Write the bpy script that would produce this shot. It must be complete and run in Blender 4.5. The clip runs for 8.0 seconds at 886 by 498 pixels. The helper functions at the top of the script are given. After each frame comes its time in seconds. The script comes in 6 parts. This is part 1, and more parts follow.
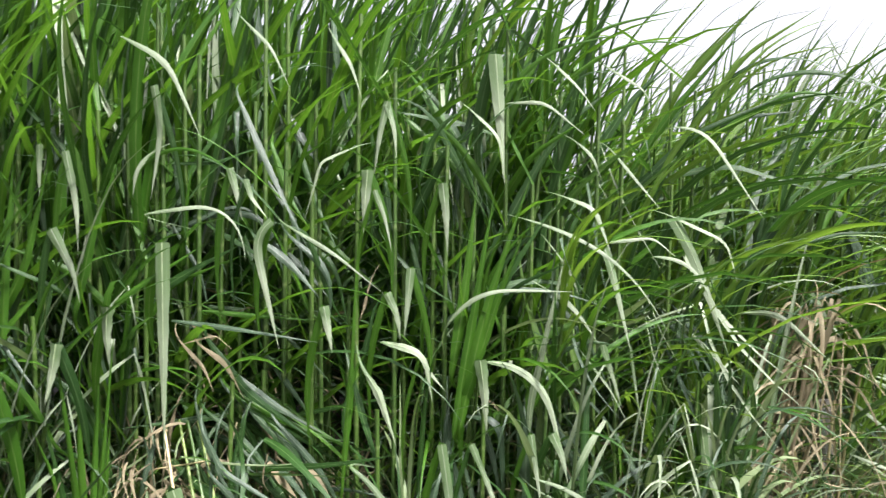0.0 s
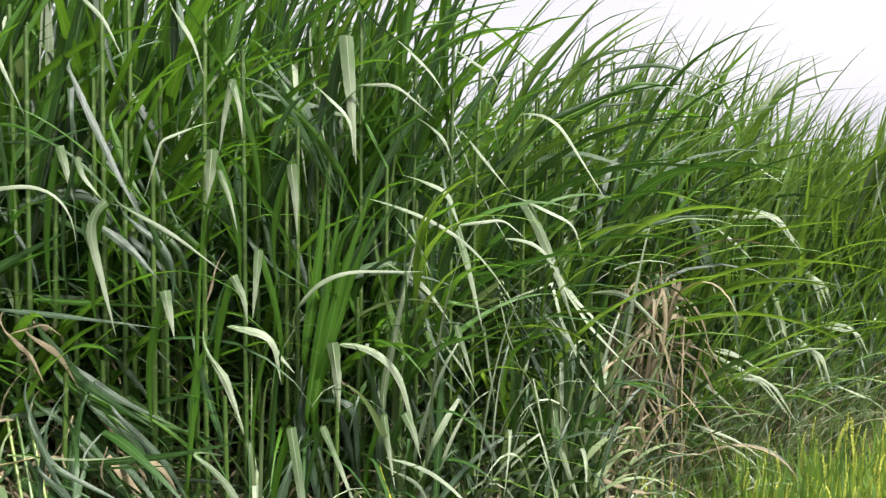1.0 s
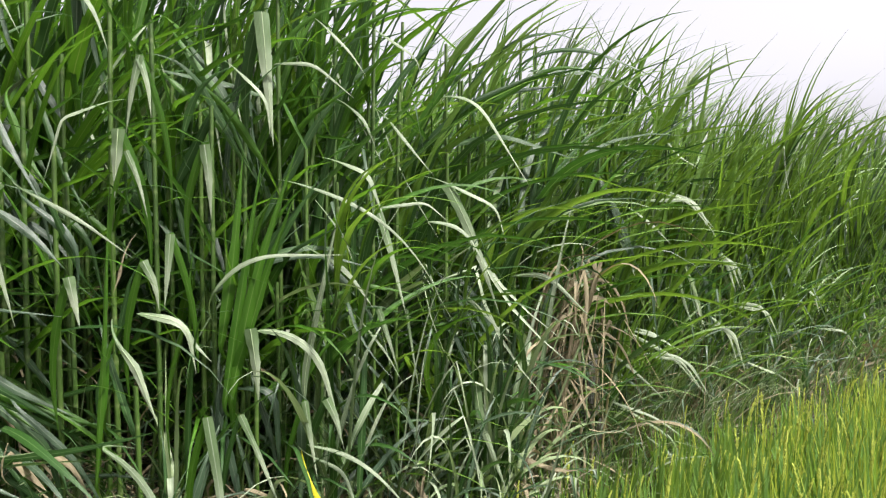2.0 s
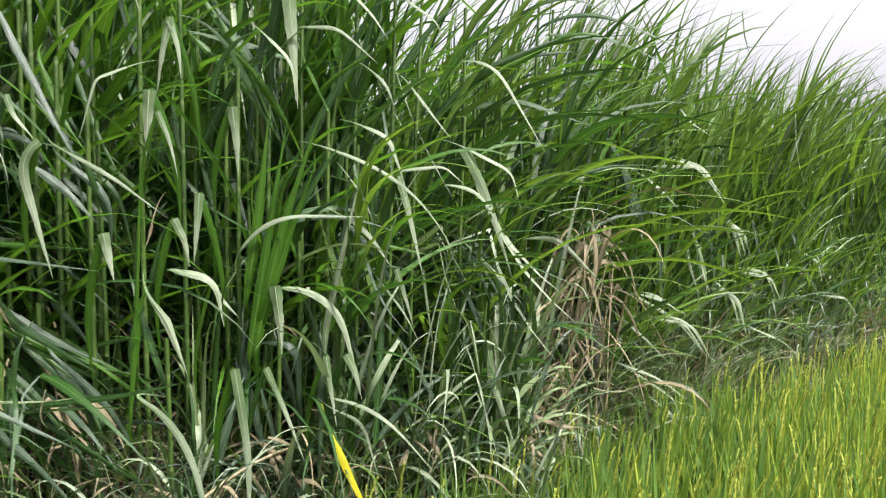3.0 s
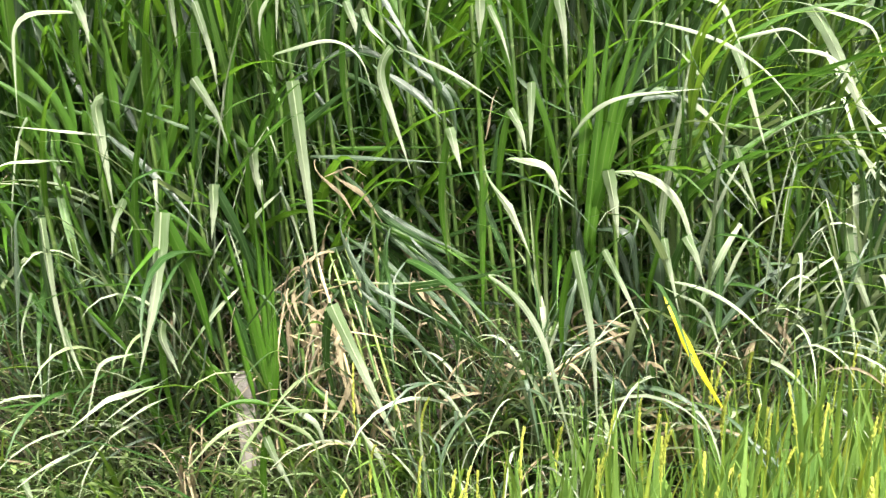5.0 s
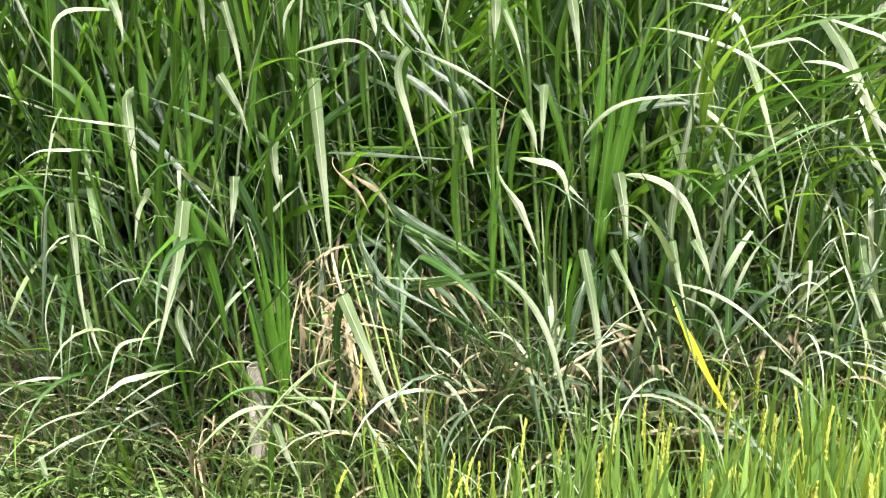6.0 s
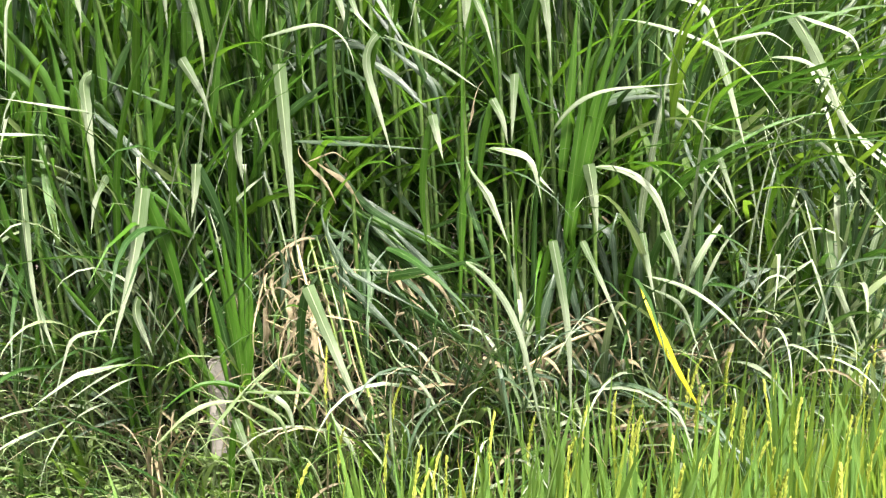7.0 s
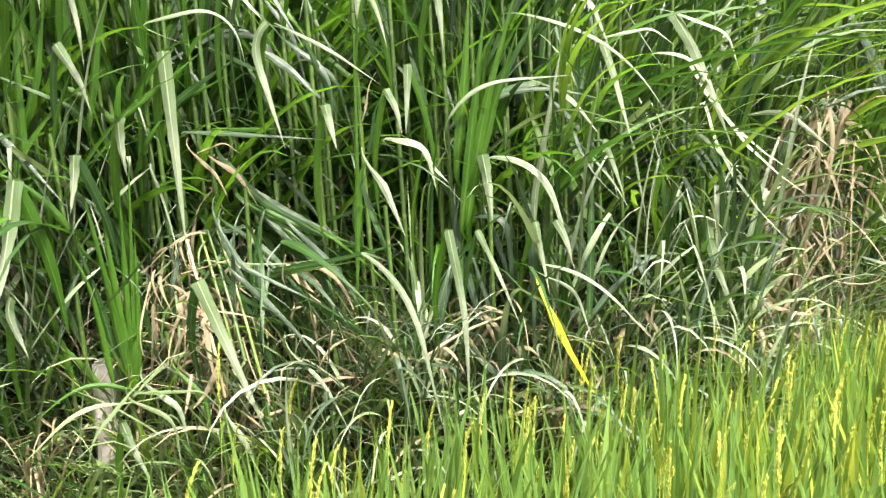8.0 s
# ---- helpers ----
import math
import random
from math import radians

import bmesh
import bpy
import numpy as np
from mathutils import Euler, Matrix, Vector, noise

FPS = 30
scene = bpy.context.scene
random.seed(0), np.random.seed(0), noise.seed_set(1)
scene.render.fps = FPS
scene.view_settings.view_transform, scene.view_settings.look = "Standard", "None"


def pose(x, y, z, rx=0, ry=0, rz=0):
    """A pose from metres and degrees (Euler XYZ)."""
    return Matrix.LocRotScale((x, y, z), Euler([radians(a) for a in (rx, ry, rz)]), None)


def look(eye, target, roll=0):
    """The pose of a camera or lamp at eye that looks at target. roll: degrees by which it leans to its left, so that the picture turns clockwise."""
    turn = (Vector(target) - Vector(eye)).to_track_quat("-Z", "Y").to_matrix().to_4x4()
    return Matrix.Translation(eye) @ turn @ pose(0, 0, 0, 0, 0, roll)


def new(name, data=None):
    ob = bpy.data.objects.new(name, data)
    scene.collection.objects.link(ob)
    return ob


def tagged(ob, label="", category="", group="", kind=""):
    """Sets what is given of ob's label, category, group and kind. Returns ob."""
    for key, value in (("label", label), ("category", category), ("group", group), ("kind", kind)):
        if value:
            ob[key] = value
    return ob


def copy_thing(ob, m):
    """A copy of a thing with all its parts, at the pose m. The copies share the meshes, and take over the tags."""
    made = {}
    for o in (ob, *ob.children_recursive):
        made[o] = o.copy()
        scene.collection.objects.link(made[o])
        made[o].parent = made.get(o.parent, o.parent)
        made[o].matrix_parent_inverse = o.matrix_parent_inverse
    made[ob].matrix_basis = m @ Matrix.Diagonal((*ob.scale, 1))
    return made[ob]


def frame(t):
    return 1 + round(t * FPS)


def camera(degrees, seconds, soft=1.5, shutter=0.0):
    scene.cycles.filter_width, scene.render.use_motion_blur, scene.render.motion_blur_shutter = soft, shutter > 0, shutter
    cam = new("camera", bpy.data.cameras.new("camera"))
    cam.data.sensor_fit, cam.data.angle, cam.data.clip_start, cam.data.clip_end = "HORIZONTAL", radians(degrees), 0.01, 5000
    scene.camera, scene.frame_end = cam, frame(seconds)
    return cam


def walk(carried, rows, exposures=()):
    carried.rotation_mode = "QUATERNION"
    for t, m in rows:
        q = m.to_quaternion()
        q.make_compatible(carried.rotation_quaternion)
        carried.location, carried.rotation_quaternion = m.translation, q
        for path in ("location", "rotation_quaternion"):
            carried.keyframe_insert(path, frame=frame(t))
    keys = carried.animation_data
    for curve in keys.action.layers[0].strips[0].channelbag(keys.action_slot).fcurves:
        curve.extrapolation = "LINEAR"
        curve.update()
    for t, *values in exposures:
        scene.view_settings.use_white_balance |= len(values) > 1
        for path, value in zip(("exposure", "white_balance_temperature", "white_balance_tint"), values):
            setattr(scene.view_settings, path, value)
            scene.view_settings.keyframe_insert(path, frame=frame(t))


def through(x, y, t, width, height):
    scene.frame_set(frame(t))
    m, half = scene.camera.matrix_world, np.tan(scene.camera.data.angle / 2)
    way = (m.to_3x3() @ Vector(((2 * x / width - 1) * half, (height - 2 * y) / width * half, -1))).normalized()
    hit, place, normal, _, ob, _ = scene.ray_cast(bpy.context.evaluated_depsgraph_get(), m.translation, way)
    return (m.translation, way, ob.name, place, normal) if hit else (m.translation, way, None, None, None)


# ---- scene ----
cam = camera(62.0, 8.0, soft=1.2, shutter=0.18)
PATH = [
    (0, (0.009, 0.011, 1.780), (-0.203, 2.000, 1.815), 0.00),
    (0.5, (0.081, 0.018, 1.777), (0.056, 2.018, 1.793), 0.18),
    (1, (0.126, 0.011, 1.732), (0.221, 2.009, 1.753), -0.72),
    (1.5, (0.133, 0.054, 1.718), (0.376, 2.039, 1.722), -0.91),
    (1.7, (0.179, 0.034, 1.701), (0.441, 2.017, 1.711), -1.39),
    (2.8, (0.038, 0.034, 1.763), (0.379, 2.001, 1.633), 0.30),
    (3, (0.092, -0.039, 1.739), (0.367, 1.937, 1.607), 0.02),
    (3.5, (0.123, -0.108, 1.690), (0.309, 1.881, 1.590), -2.40),
    (4, (0.105, -0.075, 1.635), (0.094, 1.923, 1.543), -4.39),
    (4.5, (0.015, -0.045, 1.602), (-0.287, 1.922, 1.402), -4.88),
    (5, (-0.002, -0.059, 1.610), (-0.546, 1.843, 1.313), -5.54),
    (5.2, (0.007, -0.069, 1.586), (-0.586, 1.820, 1.302), -5.40),
    (6.3, (0.077, -0.112, 1.458), (-0.531, 1.785, 1.277), -3.68),
    (6.5, (0.056, -0.100, 1.434), (-0.516, 1.809, 1.265), -3.62),
    (7, (0.056, -0.068, 1.435), (-0.480, 1.849, 1.242), -3.47),
    (7.5, (0.070, -0.062, 1.429), (-0.361, 1.879, 1.218), -3.40),
    (8, (0.095, -0.058, 1.389), (-0.201, 1.910, 1.190), -3.84),
]
walk(cam, [(t, look(eye, target, roll)) for t, eye, target, roll in PATH],
     exposures=[(0.0, 2.1, 6150, 20), (0.5, 1.98, 6250, 20), (1.7, 1.82, 6350, 18), (3.0, 1.88, 6300, 19), (4.0, 2.02, 6250, 20), (4.6, 2.24, 6450, 19), (5.0, 2.7, 6600, 19), (7.0, 2.66, 6600, 18), (8.0, 2.7, 6700, 18)])

# ---- light: a bright, thinly overcast sky with a wide, soft sun ----
SUN_UP, SUN_TURN = radians(62), radians(130)
world = bpy.data.worlds.new("overcast_sky")
scene.world = world
world.use_nodes = True
wn = world.node_tree
wn.nodes.clear()
sky = wn.nodes.new("ShaderNodeTexSky")
sky.sky_type, sky.sun_disc = "NISHITA", False
sky.sun_elevation, sky.sun_rotation = SUN_UP, SUN_TURN
sky.air_density, sky.dust_density, sky.ozone_density = 1.0, 6.0, 1.0
pale = wn.nodes.new("ShaderNodeHueSaturation")
pale.inputs["Saturation"].default_value = 0.08
glow = wn.nodes.new("ShaderNodeBackground")
glow.inputs["Strength"].default_value = 0.088
wout = wn.nodes.new("ShaderNodeOutputWorld")
wn.links.new(sky.outputs[0], pale.inputs["Color"])
wn.links.new(pale.outputs[0], glow.inputs["Color"])
wn.links.new(glow.outputs[0], wout.inputs["Surface"])

sun = new("sun", bpy.data.lights.new("sun", "SUN"))
sun.data.energy, sun.data.angle, sun.data.color = 3.8, radians(9), (1.0, 0.96, 0.9)
sun_way = Vector((math.sin(SUN_TURN) * math.cos(SUN_UP), math.cos(SUN_TURN) * math.cos(SUN_UP), math.sin(SUN_UP)))
sun.matrix_world = look(sun_way * 30, (0, 0, 0))

# ---- materials ----


def nodes_of(name):
    mat = bpy.data.materials.new(name)
    mat.use_nodes = True
    nt = mat.node_tree
    nt.nodes.clear()
    return mat, nt, nt.nodes, nt.links


def maths(nt, op, a, b=None, c=None):
    n = nt.nodes.new("ShaderNodeMath")
    n.operation = op
    for slot, v in enumerate((a, b, c)):
        if v is None:
            continue
        if isinstance(v, (int, float)):
            n.inputs[slot].default_value = v
        else:
            nt.links.new(v, n.inputs[slot])
    return n.outputs[0]


def blend(nt, fac, a, b):
    n = nt.nodes.new("ShaderNodeMix")
    n.data_type = "RGBA"
    for slot, v in ((0, fac), (6, a), (7, b)):
        if isinstance(v, (int, float)):
            n.inputs[slot].default_value = v
        elif isinstance(v, tuple):
            n.inputs[slot].default_value = (*v, 1)
        else:
            nt.links.new(v, n.inputs[slot])
    return n.outputs[2]


def spread(nt):
    """A number from 0 to 1, one for each piece."""
    info = nt.nodes.new("ShaderNodeObjectInfo")
    geo = nt.nodes.new("ShaderNodeNewGeometry")
    return maths(nt, "FRACT", maths(nt, "ADD", info.outputs["Random"], geo.outputs["Random Per Island"]))


def grain(nt, scale, detail=3.0, coords="Object", rough=0.55):
    co = nt.nodes.new("ShaderNodeTexCoord")
    n = nt.nodes.new("ShaderNodeTexNoise")
    n.inputs["Scale"].default_value, n.inputs["Detail"].default_value = scale, detail
    n.inputs["Roughness"].default_value = rough
    nt.links.new(co.outputs[coords], n.inputs["Vector"])
    return n.outputs[0]


def blade_material(name, dark, light, rib, tip, through, rough=0.42, see=0.35, sheen=0.15, wear=0.5, ribs=0.055, gloss=0.35, foot=None):
    """A grass blade: midrib, veins, blotches, a dry tip, and light that comes through it."""
    mat, nt, nodes, links = nodes_of(name)
    uv = nodes.new("ShaderNodeUVMap")
    uv.uv_map = "UVMap"
    sep = nodes.new("ShaderNodeSeparateXYZ")
    links.new(uv.outputs[0], sep.inputs[0])
    u, v = sep.outputs[0], sep.outputs[1]
    one = spread(nt)
    blot = grain(nt, 7.0, 4.0)
    col = blend(nt, maths(nt, "MULTIPLY_ADD", blot, 0.5, maths(nt, "MULTIPLY", one, 0.6)), dark, light)
    # green near the base, so hair and painted glare pale only the rest
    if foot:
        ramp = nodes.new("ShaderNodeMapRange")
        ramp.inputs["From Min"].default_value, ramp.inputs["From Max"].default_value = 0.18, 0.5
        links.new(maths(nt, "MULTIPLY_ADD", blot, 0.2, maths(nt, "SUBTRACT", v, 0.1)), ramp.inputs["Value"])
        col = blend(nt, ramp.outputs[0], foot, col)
    far = maths(nt, "ABSOLUTE", maths(nt, "SUBTRACT", u, 0.5))
    mid = maths(nt, "SUBTRACT", 1.0, maths(nt, "SMOOTH_MIN", maths(nt, "DIVIDE", far, ribs), 1.0, 0.3))
    mid = maths(nt, "MULTIPLY", maths(nt, "MAXIMUM", mid, 0.0), maths(nt, "SUBTRACT", 1.0, maths(nt, "MULTIPLY", v, 0.75)))
    col = blend(nt, mid, col, rib)
    stretch = nodes.new("ShaderNodeMapping")
    stretch.inputs["Scale"].default_value = (16.0, 1.6, 1.0)
    links.new(uv.outputs[0], stretch.inputs["Vector"])
    shift = nodes.new("ShaderNodeCombineXYZ")
    links.new(maths(nt, "MULTIPLY", one, 40.0), shift.inputs[1])
    links.new(shift.outputs[0], stretch.inputs["Location"])
    streak = nodes.new("ShaderNodeTexNoise")
    streak.inputs["Scale"].default_value, streak.inputs["Detail"].default_value = 1.0, 4.0
    links.new(stretch.outputs[0], streak.inputs["Vector"])
    dim = nodes.new("ShaderNodeMapRange")
    dim.inputs["From Min"].default_value, dim.inputs["From Max"].default_value = 0.35, 0.7
    dim.inputs["To Min"].default_value, dim.inputs["To Max"].default_value = 0.0, 0.55
    links.new(streak.outputs[0], dim.inputs["Value"])
    col = blend(nt, dim.outputs[0], col, dark)
    vein = maths(nt, "SINE", maths(nt, "MULTIPLY", u, 75.0))
    col = blend(nt, maths(nt, "MULTIPLY_ADD", vein, 0.05, 0.05), col, light)
    # dry, brown tip and some dry specks along the margin
    spot = grain(nt, 26.0, 2.0)
    end = maths(nt, "MULTIPLY_ADD", spot, 0.25, maths(nt, "MULTIPLY_ADD", one, 0.2, v))
    dry = nodes.new("ShaderNodeMapRange")
    dry.inputs["From Min"].default_value, dry.inputs["From Max"].default_value = 1.5 - 0.35 * wear, 1.6 - 0.35 * wear
    links.new(end, dry.inputs["Value"])
    col = blend(nt, dry.outputs[0], col, tip)
    bs = nodes.new("ShaderNodeBsdfPrincipled")
    links.new(col, bs.inputs["Base Color"])
    links.new(maths(nt, "MULTIPLY_ADD", blot, 0.2, rough - 0.1), bs.inputs["Roughness"])
    bs.inputs["Sheen Weight"].default_value = sheen
    bs.inputs["Specular IOR Level"].default_value = gloss
    bs.inputs["Sheen Roughness"].default_value = 0.4
    bump = nodes.new("ShaderNodeBump")
    bump.inputs["Strength"].default_value, bump.inputs["Distance"].default_value = 0.25, 0.002
    links.new(maths(nt, "MULTIPLY_ADD", vein, 0.5, blot), bump.inputs["Height"])
    links.new(bump.outputs[0], bs.inputs["Normal"])
    tr = nodes.new("ShaderNodeBsdfTranslucent")
    links.new(blend(nt, maths(nt, "MAXIMUM", dry.outputs[0], maths(nt, "MULTIPLY", mid, 0.5)), through, tip), tr.inputs["Color"])
    mix = nodes.new("ShaderNodeMixShader")
    mix.inputs[0].default_value = see
    links.new(bs.outputs[0], mix.inputs[1])
    links.new(tr.outputs[0], mix.inputs[2])
    out = nodes.new("ShaderNodeOutputMaterial")
    links.new(mix.outputs[0], out.inputs["Surface"])
    return mat


LEAF = blade_material("cane_leaf_green", (0.0075, 0.03, 0.005), (0.024, 0.07, 0.009), (0.16, 0.26, 0.1), (0.3, 0.2, 0.1), (0.045, 0.135, 0.011), see=0.25, sheen=0.02, rough=0.44, gloss=0.33)
FRESH = blade_material("cane_leaf_fresh", (0.04, 0.098, 0.007), (0.09, 0.176, 0.014), (0.2, 0.29, 0.08), (0.34, 0.25, 0.1), (0.15, 0.28, 0.02), see=0.37, sheen=0.02, rough=0.42, gloss=0.48)
VIVID = blade_material("cane_leaf_vivid", (0.018, 0.07, 0.004), (0.05, 0.128, 0.008), (0.17, 0.28, 0.07), (0.3, 0.22, 0.1), (0.09, 0.22, 0.012), see=0.34, sheen=0.0, rough=0.42, gloss=0.3)
# pale from waxy hair, and lighter still for sky glare put into the colour
PALE_GLARE = blade_material("cane_leaf_pale_glare", (0.12, 0.16, 0.092), (0.26, 0.305, 0.2), (0.38, 0.43, 0.32), (0.33, 0.24, 0.14), (0.16, 0.24, 0.07), rough=0.55, see=0.22, sheen=0.08, gloss=0.3, foot=(0.05, 0.1, 0.025))
DULL = blade_material("cane_leaf_dull", (0.013, 0.034, 0.014), (0.042, 0.073, 0.035), (0.2, 0.25, 0.16), (0.26, 0.18, 0.1), (0.06, 0.15, 0.02), rough=0.43, see=0.2, sheen=0.03, gloss=0.4)
DRY = blade_material("dry_leaf_brown", (0.062, 0.048, 0.025), (0.31, 0.268, 0.15), (0.34, 0.28, 0.17), (0.085, 0.05, 0.028), (0.23, 0.175, 0.075), rough=0.7, see=0.2, wear=0.9)
YELLOW = blade_material("yellow_leaf", (0.36, 0.38, 0.012), (0.45, 0.38, 0.012), (0.3, 0.4, 0.05), (0.45, 0.25, 0.02), (0.5, 0.45, 0.02), see=0.35, wear=0.4)
RICE = blade_material("rice_blade_green", (0.032, 0.1, 0.02), (0.15, 0.242, 0.045), (0.18, 0.3, 0.11), (0.42, 0.37, 0.06), (0.2, 0.325, 0.036), see=0.4, sheen=0.03, ribs=0.04, wear=0.4)
RICE_RIPE = blade_material("rice_blade_yellowing", (0.14, 0.23, 0.03), (0.33, 0.37, 0.045), (0.3, 0.36, 0.1), (0.45, 0.36, 0.06), (0.36, 0.42, 0.045), see=0.42, sheen=0.02, ribs=0.04, wear=0.8)
THIN = blade_material("thin_grass_blade", (0.065, 0.11, 0.036), (0.22, 0.28, 0.135), (0.22, 0.26, 0.13), (0.28, 0.21, 0.12), (0.12, 0.2, 0.04), see=0.3, wear=0.8, sheen=0.05)


def solid_material(name, dark, light, scale, rough, bump_d=0.002, lines=0.0, see=0.0):
    mat, nt, nodes, links = nodes_of(name)
    a, b = grain(nt, scale, 6.0), grain(nt, scale * 9, 3.0)
    f = maths(nt, "MULTIPLY_ADD", b, 0.35, maths(nt, "MULTIPLY_ADD", spread(nt), 0.25, maths(nt, "SUBTRACT", a, 0.25)))
    bs = nodes.new("ShaderNodeBsdfPrincipled")
    links.new(blend(nt, f, dark, light), bs.inputs["Base Color"])
    bs.inputs["Roughness"].default_value = rough
    bump = nodes.new("ShaderNodeBump")
    bump.inputs["Strength"].default_value, bump.inputs["Distance"].default_value = 0.6, bump_d
    links.new(maths(nt, "ADD", a, b), bump.inputs["Height"])
    links.new(bump.outputs[0], bs.inputs["Normal"])
    out = nodes.new("ShaderNodeOutputMaterial")
    links.new(bs.outputs[0], out.inputs["Surface"])
    return mat


def stem_material(name, low, high, ring):
    """Cane: green joints with a pale ring at each node; v counts the joints."""
    mat, nt, nodes, links = nodes_of(name)
    uv = nodes.new("ShaderNodeUVMap")
    uv.uv_map = "UVMap"
    sep = nodes.new("ShaderNodeSeparateXYZ")
    links.new(uv.outputs[0], sep.inputs[0])
    step = maths(nt, "FRACT", sep.outputs[1])
    near = maths(nt, "MINIMUM", step, maths(nt, "SUBTRACT", 1.0, step))
    mask = maths(nt, "MAXIMUM", maths(nt, "SUBTRACT", 1.0, maths(nt, "DIVIDE", near, 0.07)), 0.0)
    col = blend(nt, maths(nt, "MULTIPLY_ADD", grain(nt, 9.0, 4.0), 0.7, maths(nt, "MULTIPLY", spread(nt), 0.45)), low, high)
    col = blend(nt, mask, col, ring)
    bs = nodes.new("ShaderNodeBsdfPrincipled")
    links.new(col, bs.inputs["Base Color"])
    bs.inputs["Roughness"].default_value = 0.45
    out = nodes.new("ShaderNodeOutputMaterial")
    links.new(bs.outputs[0], out.inputs["Surface"])
    return mat


STEM = stem_material("cane_stem_green", (0.014, 0.042, 0.006), (0.06, 0.112, 0.016), (0.09, 0.13, 0.04))
STEM_DRY = stem_material("cane_stem_straw", (0.15, 0.12, 0.06), (0.35, 0.3, 0.15), (0.2, 0.14, 0.07))
SOIL = solid_material("damp_soil", (0.012, 0.009, 0.006), (0.05, 0.037, 0.025), 3.0, 0.9, 0.02)
CONCRETE = solid_material("weathered_concrete", (0.09, 0.085, 0.072), (0.25, 0.235, 0.2), 14.0, 0.85, 0.003)


def grain_material(name, dark, light, through):
    """Thin husks that let much of the light through."""
    mat, nt, nodes, links = nodes_of(name)
    f = maths(nt, "MULTIPLY_ADD", spread(nt), 0.6, maths(nt, "MULTIPLY", grain(nt, 60.0, 2.0), 0.5))
    bs = nodes.new("ShaderNodeBsdfPrincipled")
    links.new(blend(nt, f, dark, light), bs.inputs["Base Color"])
    bs.inputs["Roughness"].default_value, bs.inputs["Specular IOR Level"].default_value = 0.6, 0.2
    tr = nodes.new("ShaderNodeBsdfTranslucent")
    tr.inputs["Color"].default_value = (*through, 1)
    mix = nodes.new("ShaderNodeMixShader")
    mix.inputs[0].default_value = 0.5
    links.new(bs.outputs[0], mix.inputs[1])
    links.new(tr.outputs[0], mix.inputs[2])
    out = nodes.new("ShaderNodeOutputMaterial")
    links.new(mix.outputs[0], out.inputs["Surface"])
    return mat


GRAIN = grain_material("ripening_rice_grain", (0.36, 0.44, 0.08), (0.54, 0.57, 0.12), (0.54, 0.6, 0.1))
RIB = solid_material("leaf_midrib", (0.15, 0.22, 0.09), (0.3, 0.36, 0.2), 20.0, 0.5, 0.0003)
STEM_PALE = stem_material("cane_stem_pale", (0.05, 0.1, 0.015), (0.15, 0.21, 0.04), (0.2, 0.25, 0.08))
HERB = blade_material("weed_leaf", (0.085, 0.15, 0.04), (0.2, 0.28, 0.085), (0.15, 0.24, 0.08), (0.2, 0.17, 0.07), (0.14, 0.26, 0.03), see=0.35, wear=0.2)

# ---- mesh helpers ----
MATS = [LEAF, FRESH, PALE_GLARE, DULL, DRY, YELLOW, RICE, THIN, STEM, STEM_DRY, GRAIN, RIB, HERB, STEM_PALE, RICE_RIPE, VIVID]
G_, F_, P_, D_, B_, Y_, R_, T_, S_, SD_, GR_, RB_, H_, SP_, RY_, V_ = range(16)


class Bag:
    """Gathers pieces (vertices, quads, uvs, one material each) into one mesh."""

    def __init__(self):
        self.v, self.f, self.uv, self.m, self.n = [], [], [], [], 0

    def add(self, piece, m=None):
        v, f, uv, mat = piece
        if m is not None:
            a = np.array(m)
            v = v @ a[:3, :3].T + a[:3, 3]
        self.v.append(v)
        self.f.append(f + self.n)
        self.uv.append(uv)
        self.m.append(np.full(len(f), mat))
        self.n += len(v)
        return self

    def mesh(self, name):
        v, f, uv, m = (np.concatenate(a) for a in (self.v, self.f, self.uv, self.m))
        me = bpy.data.meshes.new(name)
        used = sorted(set(m.tolist()))
        me.vertices.add(len(v))
        me.vertices.foreach_set("co", v.astype(np.float32).ravel())
        me.loops.add(f.size)
        me.loops.foreach_set("vertex_index", f.astype(np.int32).ravel())
        me.polygons.add(len(f))
        me.polygons.foreach_set("loop_start", np.arange(0, f.size, 4, dtype=np.int32))
        me.polygons.foreach_set("loop_total", np.full(len(f), 4, dtype=np.int32))
        for k in used:
            me.materials.append(MATS[k])
        slot = np.zeros(len(MATS), dtype=np.int32)
        slot[used] = range(len(used))
        me.polygons.foreach_set("material_index", slot[m])
        me.polygons.foreach_set("use_smooth", np.ones(len(f), dtype=bool))
        layer = me.uv_layers.new(name="UVMap")
        layer.data.foreach_set("uv", uv[f.ravel()].astype(np.float32).ravel())
        me.update(calc_edges=True)
        me.validate()
        return me


def part(name, piece, parent, label=""):
    ob = new(name, Bag().add(piece).mesh(name))
    ob.parent = parent
    return tagged(ob, label=label)


def unit(a):
    return a / (np.linalg.norm(a, axis=-1, keepdims=True) + 1e-9)


